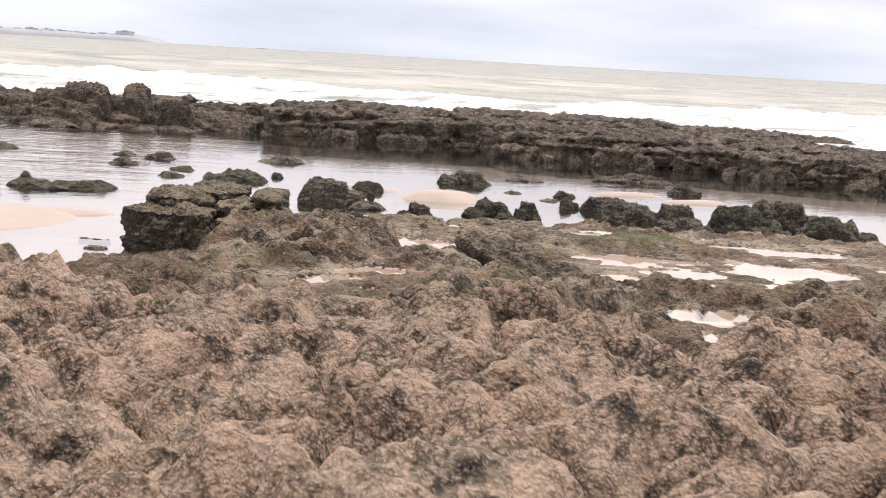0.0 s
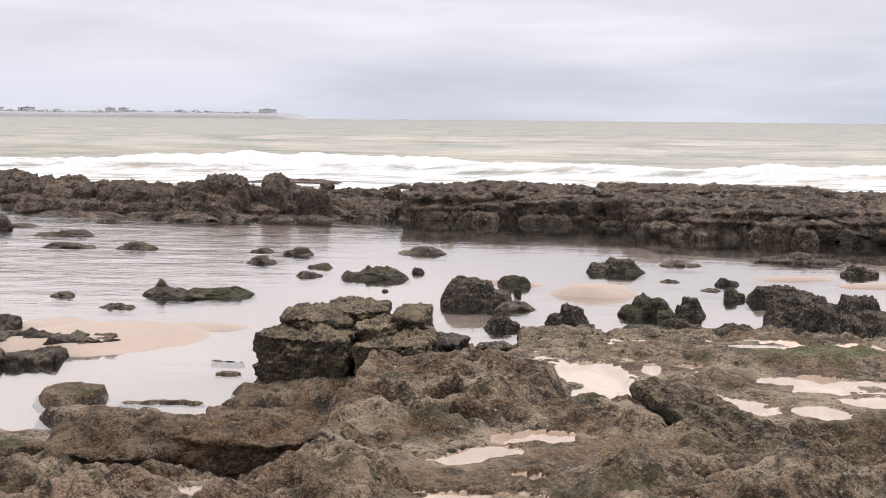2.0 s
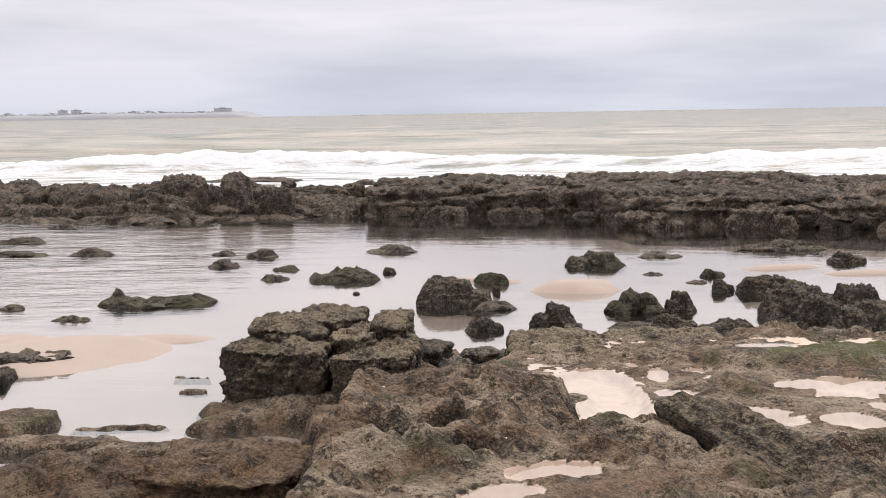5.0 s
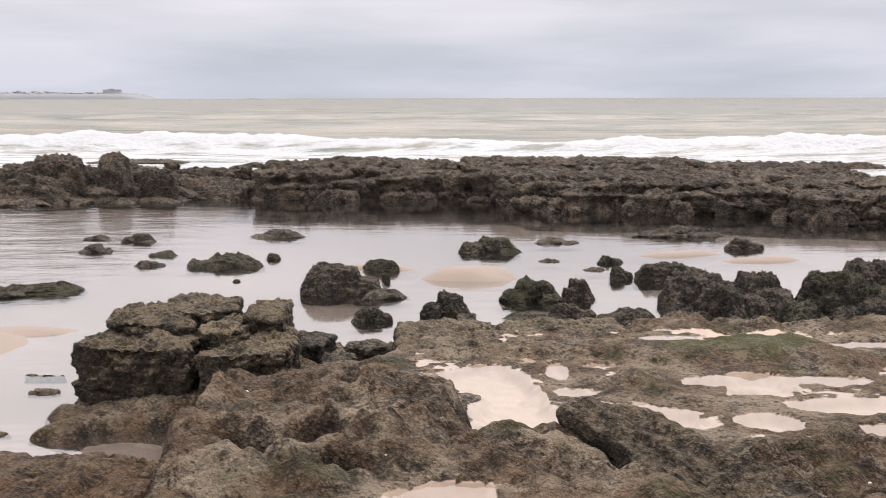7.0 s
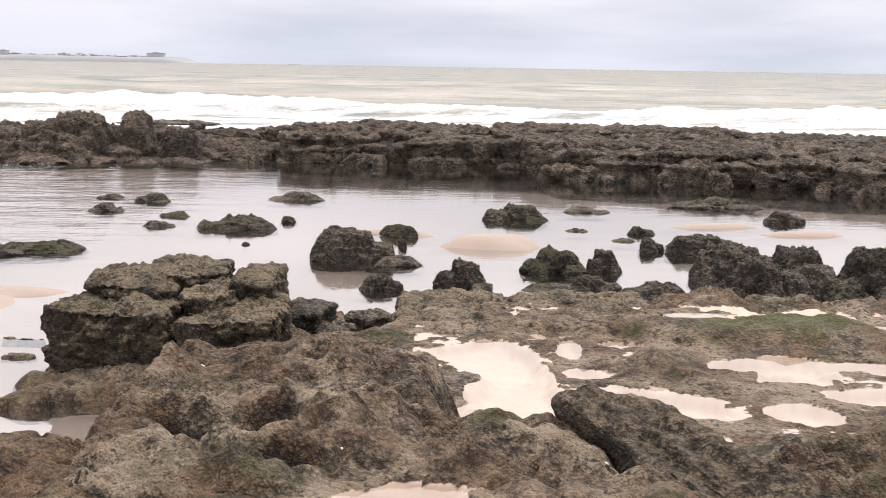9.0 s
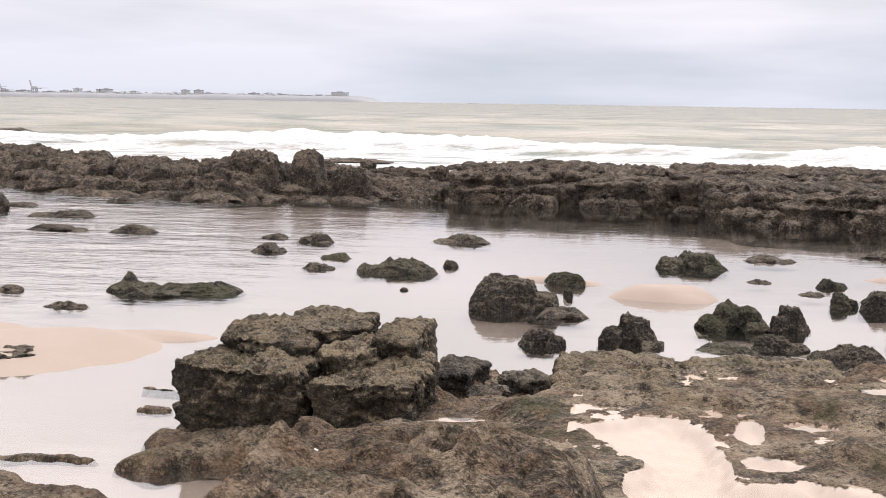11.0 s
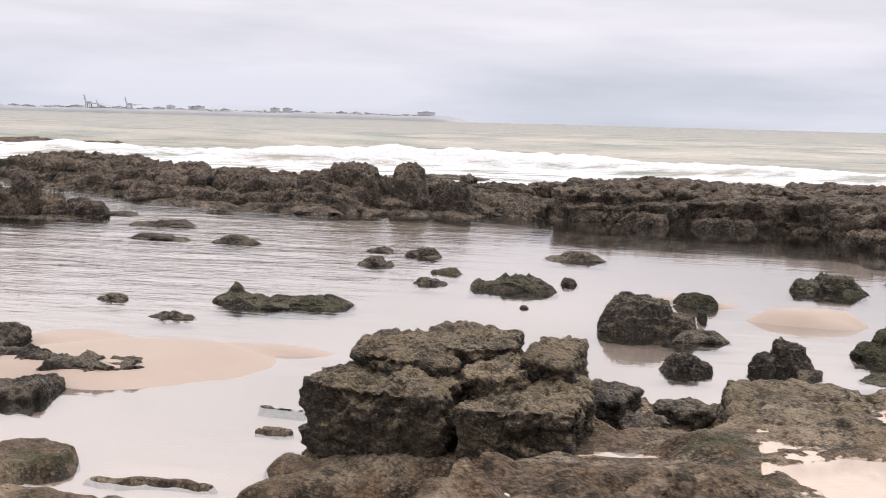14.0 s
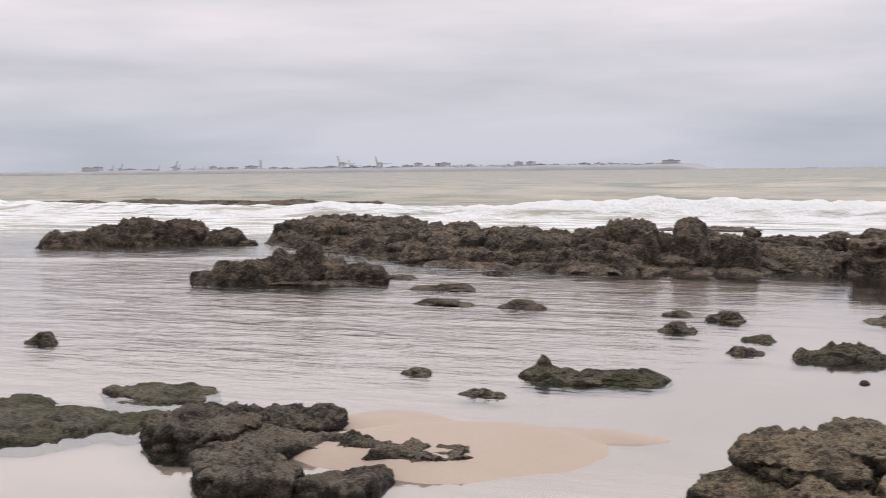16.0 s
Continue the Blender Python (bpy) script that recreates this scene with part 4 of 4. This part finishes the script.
for x, y, w, d, h, seed, mat, turn in (
    (-0.66, 22.4, 0.66, 0.4, 0.27, 41, ROCK_DARK, 0), (0.62, 22.75, 0.88, 0.7, 0.52, 31, ROCK_DARK, 0), (2.2, 24.4, 1.1, 0.9, 0.5, 42, ROCK_GREEN, 5), (3.06, 24.35, 0.6, 0.45, 0.46, 43, ROCK_DARK, 20),
    (2.75, 22.85, 0.8, 0.5, 0.24, 45, ROCK_DARK, 0), (3.6, 22.3, 1.1, 0.7, 0.26, 46, ROCK_DARK, 0),
    (4.33, 26.75, 0.46, 0.35, 0.31, 47, ROCK_GREEN, 30), (4.53, 29.1, 0.56, 0.4, 0.2, 48, ROCK_GREEN, 0), (1.98, 31.3, 1.45, 0.95, 0.42, 49, ROCK_GREEN, 0),
    (8.26, 31.4, 0.93, 0.6, 0.32, 52, ROCK_DARK, 0),
    (-3.14, 30.05, 0.36, 0.3, 0.17, 55, ROCK_DARK, 0), (-3.53, 26.7, 0.18, 0.12, 0.07, 57, ROCK_DARK, 0),
    (-7.05, 33.6, 0.92, 0.6, 0.25, 58, ROCK_DARK, 0), (-8.25, 34.1, 0.64, 0.45, 0.14, 59, ROCK_DARK, 0), (-12.1, 34.3, 1.2, 0.75, 0.24, 64, ROCK_DARK, 0),
    (-19.04, 25.4, 0.72, 0.5, 0.27, 68, ROCK_DARK, 0),
):
    stone("lagoon_rock", x, y, 1.06 * w, d, 0.86 * h, seed, mat, WEED, turn, k=32)
for x, y, w, d, h, seed, mat, turn in (
    (2.0, 22.6, 0.95, 0.5, 0.1, 44, ROCK_GREEN, 0), (3.81, 32.8, 1.15, 0.7, 0.13, 50, ROCK_DARK, 0), (7.27, 34.2, 2.4, 0.9, 0.28, 51, ROCK_DARK, 0),
    (-3.51, 34.5, 1.55, 0.8, 0.2, 54, ROCK_DARK, 0), (-4.08, 29.1, 1.75, 0.95, 0.3, 56, ROCK_GREEN, 0), (-7.6, 31.5, 0.85, 0.55, 0.2, 60, ROCK_DARK, 0),
    (-5.8, 29.1, 0.72, 0.4, 0.13, 61, ROCK_DARK, 0), (-5.82, 30.75, 0.74, 0.45, 0.12, 62, ROCK_GREEN, 0), (-8.7, 23.7, 0.75, 0.4, 0.1, 63, ROCK_DARK, 0),
    (-14.2, 34.3, 1.8, 0.7, 0.14, 65, ROCK_DARK, 0), (-15.75, 37.6, 2.0, 0.9, 0.2, 66, ROCK_DARK, 0), (-18.7, 40.3, 1.45, 0.7, 0.13, 67, ROCK_DARK, 0),
    (4.0, 28.0, 0.5, 0.3, 0.07, 69, ROCK_DARK, 0), (3.2, 29.4, 0.5, 0.3, 0.07, 70, ROCK_DARK, 0), (-16.1, 42.4, 1.0, 0.5, 0.17, 72, ROCK_DARK, 0), (-20.9, 46.2, 1.4, 0.6, 0.13, 73, ROCK_DARK, 0), (-10.4, 24.9, 0.55, 0.3, 0.12, 74, ROCK_DARK, 0),
):
    stone("flat_lagoon_rock", x, y, w, d, h, seed, mat, FLAT, turn, k=20)
outcrop("spiked_rock", (-7.7, 25.4, 0), [
    (-0.55, 0.0, 0, (1.1, 0.7, 0.2), 0, dict(seed=75, k=26)), (-0.68, 0.15, 0, (0.46, 0.4, 0.35), 0, dict(seed=76, k=20, block=2.2, taper=1.3)),
    (0.55, 0.25, 0, (1.7, 0.8, 0.2), 4, dict(seed=77, k=28)), (-0.1, -0.3, 0, (1.1, 0.5, 0.12), 0, dict(seed=78, k=20)),
], ROCK_GREEN, "low green rock with one pointed knob in the rippled water", "rock", "rocks in the lagoon")
# cluster on the right of the lagoon
CLUSTER = [
    (5.0, 26.6, 0.95, 0.7, 0.36), (5.5, 27.4, 1.6, 0.6, 0.26), (4.95, 23.9, 1.25, 1.0, 0.6), (5.35, 22.2, 1.4, 1.2, 0.68), (6.4, 21.7, 1.3, 1.0, 0.48), (6.5, 24.0, 1.7, 1.1, 0.55), (5.7, 25.2, 1.5, 0.8, 0.42),
    (7.6, 23.2, 1.9, 1.2, 0.75), (7.7, 21.6, 1.7, 1.1, 0.5), (8.9, 24.4, 2.0, 1.4, 0.75), (9.3, 22.2, 2.0, 1.4, 0.7), (4.75, 22.7, 0.65, 0.5, 0.2), (4.2, 20.9, 1.1, 0.7, 0.42),
]
for i, (x, y, w, d, h) in enumerate(CLUSTER):
    boulder = stone("cluster_boulder", x, y, w, d, h, 80 + i, ROCK_GREEN if i % 3 == 1 else ROCK_DARK, "dark boulder in a heap of weedy boulders beside the lagoon", 17 * i, k=34, group="boulder heap", shoulders=w > 1.2, rough=1.25)

# rocks round the left sand bar
weedy = tagged(new("weedy_outcrop"), "knobbly dark weed-grown outcrop beside the sand bar", "rock outcrop")
for poly, z1, seed in (
    ([(-11.7, 19.5), (-11.0, 18.9), (-10.3, 19.1), (-10.2, 20.3), (-10.8, 20.9), (-11.7, 20.7)], 0.24, 101),
    ([(-10.7, 20.2), (-9.8, 20.2), (-9.5, 20.9), (-10.0, 21.3), (-10.9, 21.3)], 0.2, 102),
    ([(-10.6, 19.2), (-10.0, 18.7), (-9.6, 19.3), (-9.9, 20.1), (-10.5, 20.2)], 0.12, 103),
):
    ledge_block("ledge", poly, -0.3, z1, seed, ROCK_DARK, weedy, step=0.03, dome=0.0, rough=1.15, bulge=0.6, bed=0.08, lip=0.1)
ring = tagged(new("ring_rock"), "broken ring of weedy rock holding a puddle on the sand", "rock outcrop")
for poly, z1, seed in (
    ([(-10.0, 18.4), (-9.3, 17.5), (-8.5, 17.9), (-8.6, 18.4), (-9.5, 18.9)], 0.24, 106),
    ([(-9.9, 18.6), (-9.4, 18.7), (-9.2, 19.6), (-9.6, 19.8), (-10.0, 19.4)], 0.24, 107),
    ([(-9.4, 19.4), (-8.6, 19.45), (-8.1, 19.5), (-8.2, 19.85), (-8.8, 20.05), (-9.4, 19.8)], 0.2, 108),
    ([(-8.3, 19.2), (-7.5, 19.3), (-7.1, 19.6), (-7.3, 19.95), (-8.2, 19.7)], 0.24, 109),
    ([(-8.5, 17.9), (-7.7, 18.1), (-7.7, 18.8), (-8.0, 19.2), (-8.2, 18.6)], 0.15, 110),
):
    ledge_block("ledge", poly, -0.3, z1 - 0.03, seed, ROCK_DARK, ring, step=0.03, dome=0.03, rough=0.9, bed=0.08, lip=0.08)
algae = tagged(new("algae_ledges"), "low broken ledges coated in green algae with scattered shells", "rock ledge")
for poly, z1, seed in (
    ([(-14.5, 21.8), (-14.0, 22.5), (-12.7, 22.6), (-12.3, 21.6), (-12.9, 21.2), (-13.7, 21.5)], 0.13, 115),
    ([(-15.6, 20.0), (-15.0, 20.9), (-12.9, 20.5), (-12.4, 19.9), (-12.7, 18.6), (-15.4, 18.2)], 0.15, 116),
    ([(-12.9, 20.2), (-12.3, 20.8), (-11.8, 20.2), (-12.0, 19.5), (-12.7, 19.6)], 0.12, 117),
    ([(-13.7, 21.0), (-12.6, 20.9), (-12.5, 21.5), (-13.5, 21.6)], 0.08, 118),
):
    ledge_block("ledge", poly, -0.25, z1 - 0.1, seed, ROCK_GREEN, algae, step=0.04, dome=0.05, rough=0.6, bed=0.06, lip=0.1)

outcrop("pointed_outcrop", (-21.3, 37.9, 0), [
    (-1.5, 0, 0, (2.4, 1.4, 0.72), 0, dict(seed=121, k=34)), (0.05, 0.1, 0, (1.9, 1.5, 1.05), 0, dict(seed=122, k=34, lean=(0.2, 0), taper=0.7)), (0.7, 0.2, 0, (1.3, 1.3, 1.28), 0, dict(seed=125, k=34, block=4)),
    (2.2, 0.6, 0, (2.0, 1.3, 0.6), 0, dict(seed=123, k=30)), (1.35, 0.3, 0, (1.6, 1.3, 0.8), 0, dict(seed=133, k=28)), (-0.7, 0.1, 0, (1.8, 1.4, 0.82), 0, dict(seed=134, k=28)), (1.0, -0.5, 0, (3.2, 0.9, 0.13), 0, dict(seed=124, k=26)), (-2.4, -0.2, 0, (1.2, 1.0, 0.4), 0, dict(seed=120, k=24)),
], ROCK_FAR, "dark pointed outcrop rising from the lagoon mouth", "rock outcrop", turn=18)
outcrop("outer_islet", (-37.2, 51.0, 0), [
    (-3.5, 0, 0, (3.4, 2.4, 0.85), 0, dict(seed=126, k=30)), (-2.2, 0.2, 0, (3.0, 2.4, 1.1), 0, dict(seed=132, k=30)), (-0.8, 0.4, 0, (2.9, 2.4, 1.42), 0, dict(seed=127, k=32)), (1.5, 0.3, 0, (3.0, 2.4, 1.3), 0, dict(seed=128, k=32)), (3.5, 0.2, 0, (2.4, 2.0, 0.85), 0, dict(seed=129, k=28)), (0.4, 0.6, 0, (2.8, 2.4, 1.2), 0, dict(seed=130, k=28)), (4.6, 0, 0, (1.2, 1.2, 0.3), 0, dict(seed=119, k=20)),
], ROCK_FAR, "dark rock islet with surf breaking behind it", "rock outcrop", turn=28)
outcrop("surf_ledge", (-80, 108, 0), [(-14 + 9 * i, 2 * math.sin(i), 0, (12, 7, 0.55 + 0.15 * (i % 2)), 4 * i, dict(seed=131 + i, k=16)) for i in range(5)], ROCK_FAR, "long flat ledge awash in the surf", "rock outcrop")
for i, (x, y, w, h) in enumerate(((-15.5, 72, 6, 0.16), (3.4, 62, 1.8, 0.3), (-8, 66, 2, 0.3), (22, 62, 6, 0.45), (-29, 60, 3.0, 0.35))):
    stone("awash_rock", x, y, w, w * 0.5, h, 140 + i, ROCK_FAR, "flat rock awash in white water behind the reef", k=16, group="rocks in the surf")


# bleached shells scattered on the shelf
rng = random.Random(12)
for k in range(26):
    x, y = (rng.uniform(-2.2, 2.2), rng.uniform(5.2, 9.0)) if k < 12 else (rng.uniform(-1.6, 4.0), rng.uniform(10.5, 17.4))
    z = float(shelf_height(np.array([x, x, x]), np.array([y, y, y]))[0])
    if z < 0.8:
        continue
    w = rng.uniform(0.025, 0.05)
    q, f = lump((w, 0.75 * w, 0.4 * w), 600 + k, k=6, rough=0.5)
    shell = new("shell", mesh_from("shell", q, f, SHELL))
    shell.matrix_world = pose(x, y, z, rng.uniform(-15, 15), rng.uniform(-15, 15), rng.uniform(0, 360))
    tagged(shell, "small bleached white shell lying on the weedy rock", "shell", "shells on the shelf")


# ---- outer reef, section by section ----
def reef(name, x0, x1, front, top, seed, label, back=6.0, step=0.85):
    """A stretch of reef: rows of boulders from the waterline back, as parts of one section."""
    rng = random.Random(seed)
    ls, x, i = [], x0, 0
    while x < x1:
        f = (x - x0) / (x1 - x0)
        yf = front[0] + (front[1] - front[0]) * f
        h0 = top[0] + (top[1] - top[0]) * f
        for row, (dy, hk) in enumerate(((0.1, 0.2), (0.7, 0.55), (1.5, 0.85), (2.7, 1.0), (4.2, 0.98))):
            if dy > back or (row == 0 and rng.random() < 0.35):
                continue
            w, dp = rng.uniform(1.0, 2.9), rng.uniform(1.2, 2.2)
            h = h0 * hk * rng.uniform(0.72, 1.06)
            opt = dict(block=rng.uniform(3, 6), rough=0.85, facets=rng.randrange(6, 12), lean=(rng.uniform(-0.4, 0.4), 0.0), strata=rng.choice((0, 4, 5)))
            ls.append((x + rng.uniform(-0.5, 0.5), yf + dy + rng.uniform(-0.35, 0.35), 0, (w, dp, max(h, 0.12)), rng.uniform(-35, 35), dict(seed=seed * 50 + i, k=26 if row < 3 else 20, **opt)))
            i += 1
        x += step * rng.uniform(0.8, 1.25)
    return outcrop(name, (0, 0, 0), ls, ROCK_FAR, label, "reef", "outer reef", piece="boulder")


WALL = "dark jagged reef wall of weedy boulders behind the lagoon"
reef("reef_section", -32.5, -26.5, (54.5, 50.5), (1.3, 1.42), 1, WALL, back=5)
reef("reef_section", -27, -20.5, (50.8, 46.8), (1.4, 1.3), 2, WALL, back=5)
reef("reef_section", -20.5, -13.5, (46.0, 44.4), (1.32, 1.35), 3, WALL, back=5)
reef("reef_section", -14.2, -9.2, (44.0, 45.6), (1.42, 1.25), 4, "highest part of the reef, piled with big boulders", back=5)
reef("reef_section", -9.2, -4.6, (45.9, 47.0), (1.15, 0.95), 5, "lower stretch of the reef wall", back=4.0)


def reef_ledge(x0, x1, front, top, depth, seed, label):
    """A stretch of flat-topped reef: overlapping bedded ledges with a ragged front, and fallen blocks at its foot."""
    rng = random.Random(seed)
    ob = tagged(new("reef_section"), label, "reef", "outer reef")
    x, i = x0, 0
    while x < x1:
        w = rng.uniform(1.6, 3.4)
        f = (x + w / 2 - x0) / (x1 - x0)
        yf = front[0] + (front[1] - front[0]) * f + rng.uniform(-0.3, 0.6)
        z1 = (top[0] + (top[1] - top[0]) * f) * rng.uniform(0.86, 1.0)
        for dy, hk, dp in ((0.0, rng.uniform(0.35, 0.8), 1.6), (rng.uniform(0.4, 0.9), rng.uniform(0.78, 0.92), 2.0), (rng.uniform(1.4, 2.0), 1.0, depth)):
            a, b = x + rng.uniform(-0.3, 0.2), x + w + rng.uniform(0.1, 0.5)
            y0 = yf + dy
            poly = [(a, y0 + rng.uniform(0.1, 0.5)), (a + 0.3 * w, y0 + rng.uniform(-0.2, 0.2)), (a + 0.7 * w, y0 + rng.uniform(-0.2, 0.2)), (b, y0 + rng.uniform(0.1, 0.5)), (b, y0 + dp), (a, y0 + dp)]
            ledge_block("ledge", poly, -0.4, z1 * hk, seed * 40 + i, ROCK_FAR, ob, step=0.07, dome=0.05, rough=1.0, bed=rng.uniform(0.2, 0.4), lip=0.14, under=0.03, bulge=1.5)
            i += 1
        for _ in range(rng.choice((1, 1, 2, 3))):
            bw = rng.uniform(0.5, 1.5)
            q, fc = lump((bw, rng.uniform(0.6, 1.1), rng.uniform(0.16, 0.55)), seed * 50 + rng.randrange(40), k=24, rough=1.3)
            pc = new("boulder", mesh_from("boulder", q, fc, ROCK_FAR))
            pc.parent = ob
            pc.matrix_basis = pose(x + rng.uniform(0, w), yf - rng.uniform(0.1, 0.5), 0, 0, 0, rng.uniform(-30, 30))
        x += w * rng.uniform(0.72, 0.9)
    return ob


reef_ledge(-5.5, 3.5, (45.1, 45.0), (1.22, 1.3), 3.6, 6, "flat-topped reef ledge dropping sheer into dark water")
reef_ledge(3.4, 12.5, (41.4, 38.6), (1.1, 1.15), 4.2, 7, "broad flat-topped reef ledge with a rough dark face")
reef_ledge(5.0, 15.5, (46.0, 43.5), (1.3, 1.2), 3.6, 8, "broad flat-topped reef ledge with a rough dark face")
reef_ledge(12.0, 22.0, (37.6, 33.5), (1.1, 1.1), 4.5, 9, "broad flat-topped reef ledge with a rough dark face")
outcrop("reef_peak", (-11.7, 46.0, 0), [
    (-1.05, 0.3, 0, (2.7, 2.0, 1.72), 0, dict(seed=151, k=38, block=5, facets=6, lean=(0.2, 0), rough=0.8)), (1.3, 0.2, 0, (1.5, 1.9, 1.76), -12, dict(seed=152, k=38, block=5, facets=5, lean=(-0.55, 0), taper=0.6, rough=0.7)), (2.5, 0.0, 0, (1.9, 1.6, 1.2), 0, dict(seed=153, k=28)),
], ROCK_FAR, "pair of tall dark boulders leaning together on the reef", "boulder")
stone("reef_stone", -6.3, 45.3, 0.5, 0.45, 0.3, 155, ROCK_FAR, "small dark stone standing before the reef", k=16, group="")


# ---- far shore with its harbour, hazy on the horizon ----
def box(x0, x1, y0, y1, z0, z1, bm=None):
    bm = bm or bmesh.new()
    vs = [bm.verts.new(v) for v in ((x0, y0, z0), (x1, y0, z0), (x1, y1, z0), (x0, y1, z0), (x0, y0, z1), (x1, y0, z1), (x1, y1, z1), (x0, y1, z1))]
    for f in ((3, 2, 1, 0), (4, 5, 6, 7), (0, 1, 5, 4), (1, 2, 6, 5), (2, 3, 7, 6), (3, 0, 4, 7)):
        bm.faces.new([vs[i] for i in f])
    return bm


FAR = 3480.0


def east(x):
    """Shift of the shore's own marks to their bearing."""
    return 1.035 * x - 31



def shore():
    xs = np.linspace(-3600, -420, 200)
    p = np.stack([xs * 0.01, 0 * xs, 0 * xs], 1)
    h = np.clip(18 + 4 * fbm(p, 4, 61) + 1 * smooth(-1500, -900, xs) - 19.5 * smooth(-790, -690, xs), 0.6, None)
    prof = [(0, -2), (6, 0.4), (25, 0.75), (90, 1.0), (260, 1.0), (300, -2)]
    vs = np.array([[east(x), FAR + dy, (k * hh if k > 0 else k)] for x, hh in zip(xs, h) for dy, k in prof])
    return mesh_from("far_shore", vs, grid_faces(len(prof), len(xs)), HAZY_COAST)


tagged(new("far_shore", shore()), "low hazy shore across the bay", "shore", kind="structure")


def far_building(x, w, h, base=10.0):
    ob = tagged(new("far_building"), "pale hazy building on the far shore", "building", "buildings across the bay")
    ob.location = (east(x), FAR + 60, 0)
    wall = part("wall", box(-w / 2, w / 2, 0, 24, 0, base + h), HAZY_CONCRETE, ob)
    part("roof", box(-w / 2 - 1, w / 2 + 1, -1, 25, base + h, base + h + 1.2), HAZY_COAST, ob)
    if w > 15:
        part("roof_block", box(-w / 5, w / 7, 5, 16, base + h + 1.2, base + h + 4), HAZY_CONCRETE, ob)
    for k in range(int(w // 9)):
        part("window", box(-w / 2 + 3 + 9 * k, -w / 2 + 8 + 9 * k, -0.5, 0.5, base + h * 0.35, base + h * 0.75), HAZY_STEEL, wall)
    return ob


for x, w, h in ((-3045, 34, 18), (-2994, 31, 20), (-2468, 17, 16), (-2383, 35, 12), (-2303, 41, 16), (-1650, 20, 18), (-1612, 28, 9), (-1579, 10, 17), (-1555, 32, 18), (-1429, 10, 6),
                (-1334, 28, 9), (-1299, 22, 18), (-1257, 24, 18), (-1176, 27, 8), (-1117, 36, 7), (-1081, 29, 11), (-1035, 21, 11), (-956, 92, 6), (-876, 68, 7), (-813, 50, 17), (-2160, 45, 8), (-2050, 88, 8), (-1890, 60, 8), (-1830, 40, 10), (-1740, 46, 7), (-1690, 30, 11), (-1500, 44, 8), (-1465, 20, 11), (-1385, 36, 7), (-1225, 30, 10), (-1000, 40, 9), (-2560, 50, 9), (-2430, 24, 11), (-2210, 26, 10), (-1980, 36, 11), (-2750, 60, 8), (-2840, 40, 10)):
    far_building(x, w, h)


def far_crane(x, s=1.0, mirror=1):
    """A quay crane: four legs, a portal, a raised boom and a back arm."""
    ob = tagged(new("harbour_crane"), "grey quay crane with a raised boom in the haze", "crane", "harbour cranes")
    ob.location, ob.scale = (east(x), FAR + 40, 4), (s * mirror, s, s)
    for dx in (-9, 9):
        for dy in (0, 14):
            part("leg", box(dx - 1.8, dx + 1.8, dy, dy + 3, 0, 30), HAZY_STEEL, ob)
    part("portal", box(-11, 30, 2, 14, 29, 33), HAZY_STEEL, ob)
    part("machine_house", box(-4, 12, 2, 14, 33, 38), HAZY_STEEL, ob)
    bm = bmesh.new()
    vs = [bm.verts.new(v) for v in ((-12, 4, 32), (-7, 4, 32), (-16, 4, 64), (-20, 4, 64), (-12, 10, 32), (-7, 10, 32), (-16, 10, 64), (-20, 10, 64))]
    for f in ((0, 1, 2, 3), (7, 6, 5, 4), (0, 4, 5, 1), (1, 5, 6, 2), (2, 6, 7, 3), (3, 7, 4, 0)):
        bm.faces.new([vs[i] for i in f])
    part("boom", bm, HAZY_STEEL, ob)
    part("back_arm", box(30, 62, 5, 9, 31.5, 33), HAZY_STEEL, ob)
    return ob


far_crane(-1925, 0.85)
far_crane(-1885, 0.6)
far_crane(-1782, 0.78)
for x, s in ((-2690, 0.45), (-2616, 0.7), (-2600, 0.5), (-2905, 0.5), (-2864, 0.6), (-2531, 0.4), (-2496, 0.35)):
    far_crane(x, s, -1)
chimney = tagged(new("far_chimney"), "tall slim chimney on the far shore", "chimney")
chimney.location = (east(-2257), FAR + 60, 0)
bm = bmesh.new()
bmesh.ops.create_cone(bm, cap_ends=True, segments=16, radius1=5, radius2=3.4, depth=46, matrix=Matrix.Translation((0, 0, 23)))
part("stack", bm, HAZY_CONCRETE, chimney)
bm = bmesh.new()
bmesh.ops.create_cone(bm, cap_ends=True, segments=16, radius1=4.2, radius2=4.2, depth=2, matrix=Matrix.Translation((0, 0, 46)))
part("cap", bm, HAZY_STEEL, chimney)


def far_woods():
    rng, vs, fs, n0 = random.Random(3), [], [], 0
    for i in range(260):
        x = rng.choice((rng.uniform(-1700, -780), rng.uniform(-1500, -1000), rng.uniform(-2600, -1700)))
        w = rng.uniform(8, 22)
        q, f = lump((w, w, rng.uniform(4, 9)), 300 + i % 12, k=5)
        vs.append(q + np.array([east(x), FAR + 45 + rng.uniform(0, 60), 13.0]))
        fs.append(f + n0)
        n0 += len(q)
    return mesh_from("far_trees", np.vstack(vs), np.vstack(fs), HAZY_WOODS)


tagged(new("far_trees", far_woods()), "line of low hazy trees along the far shore", "trees", kind="stuff")
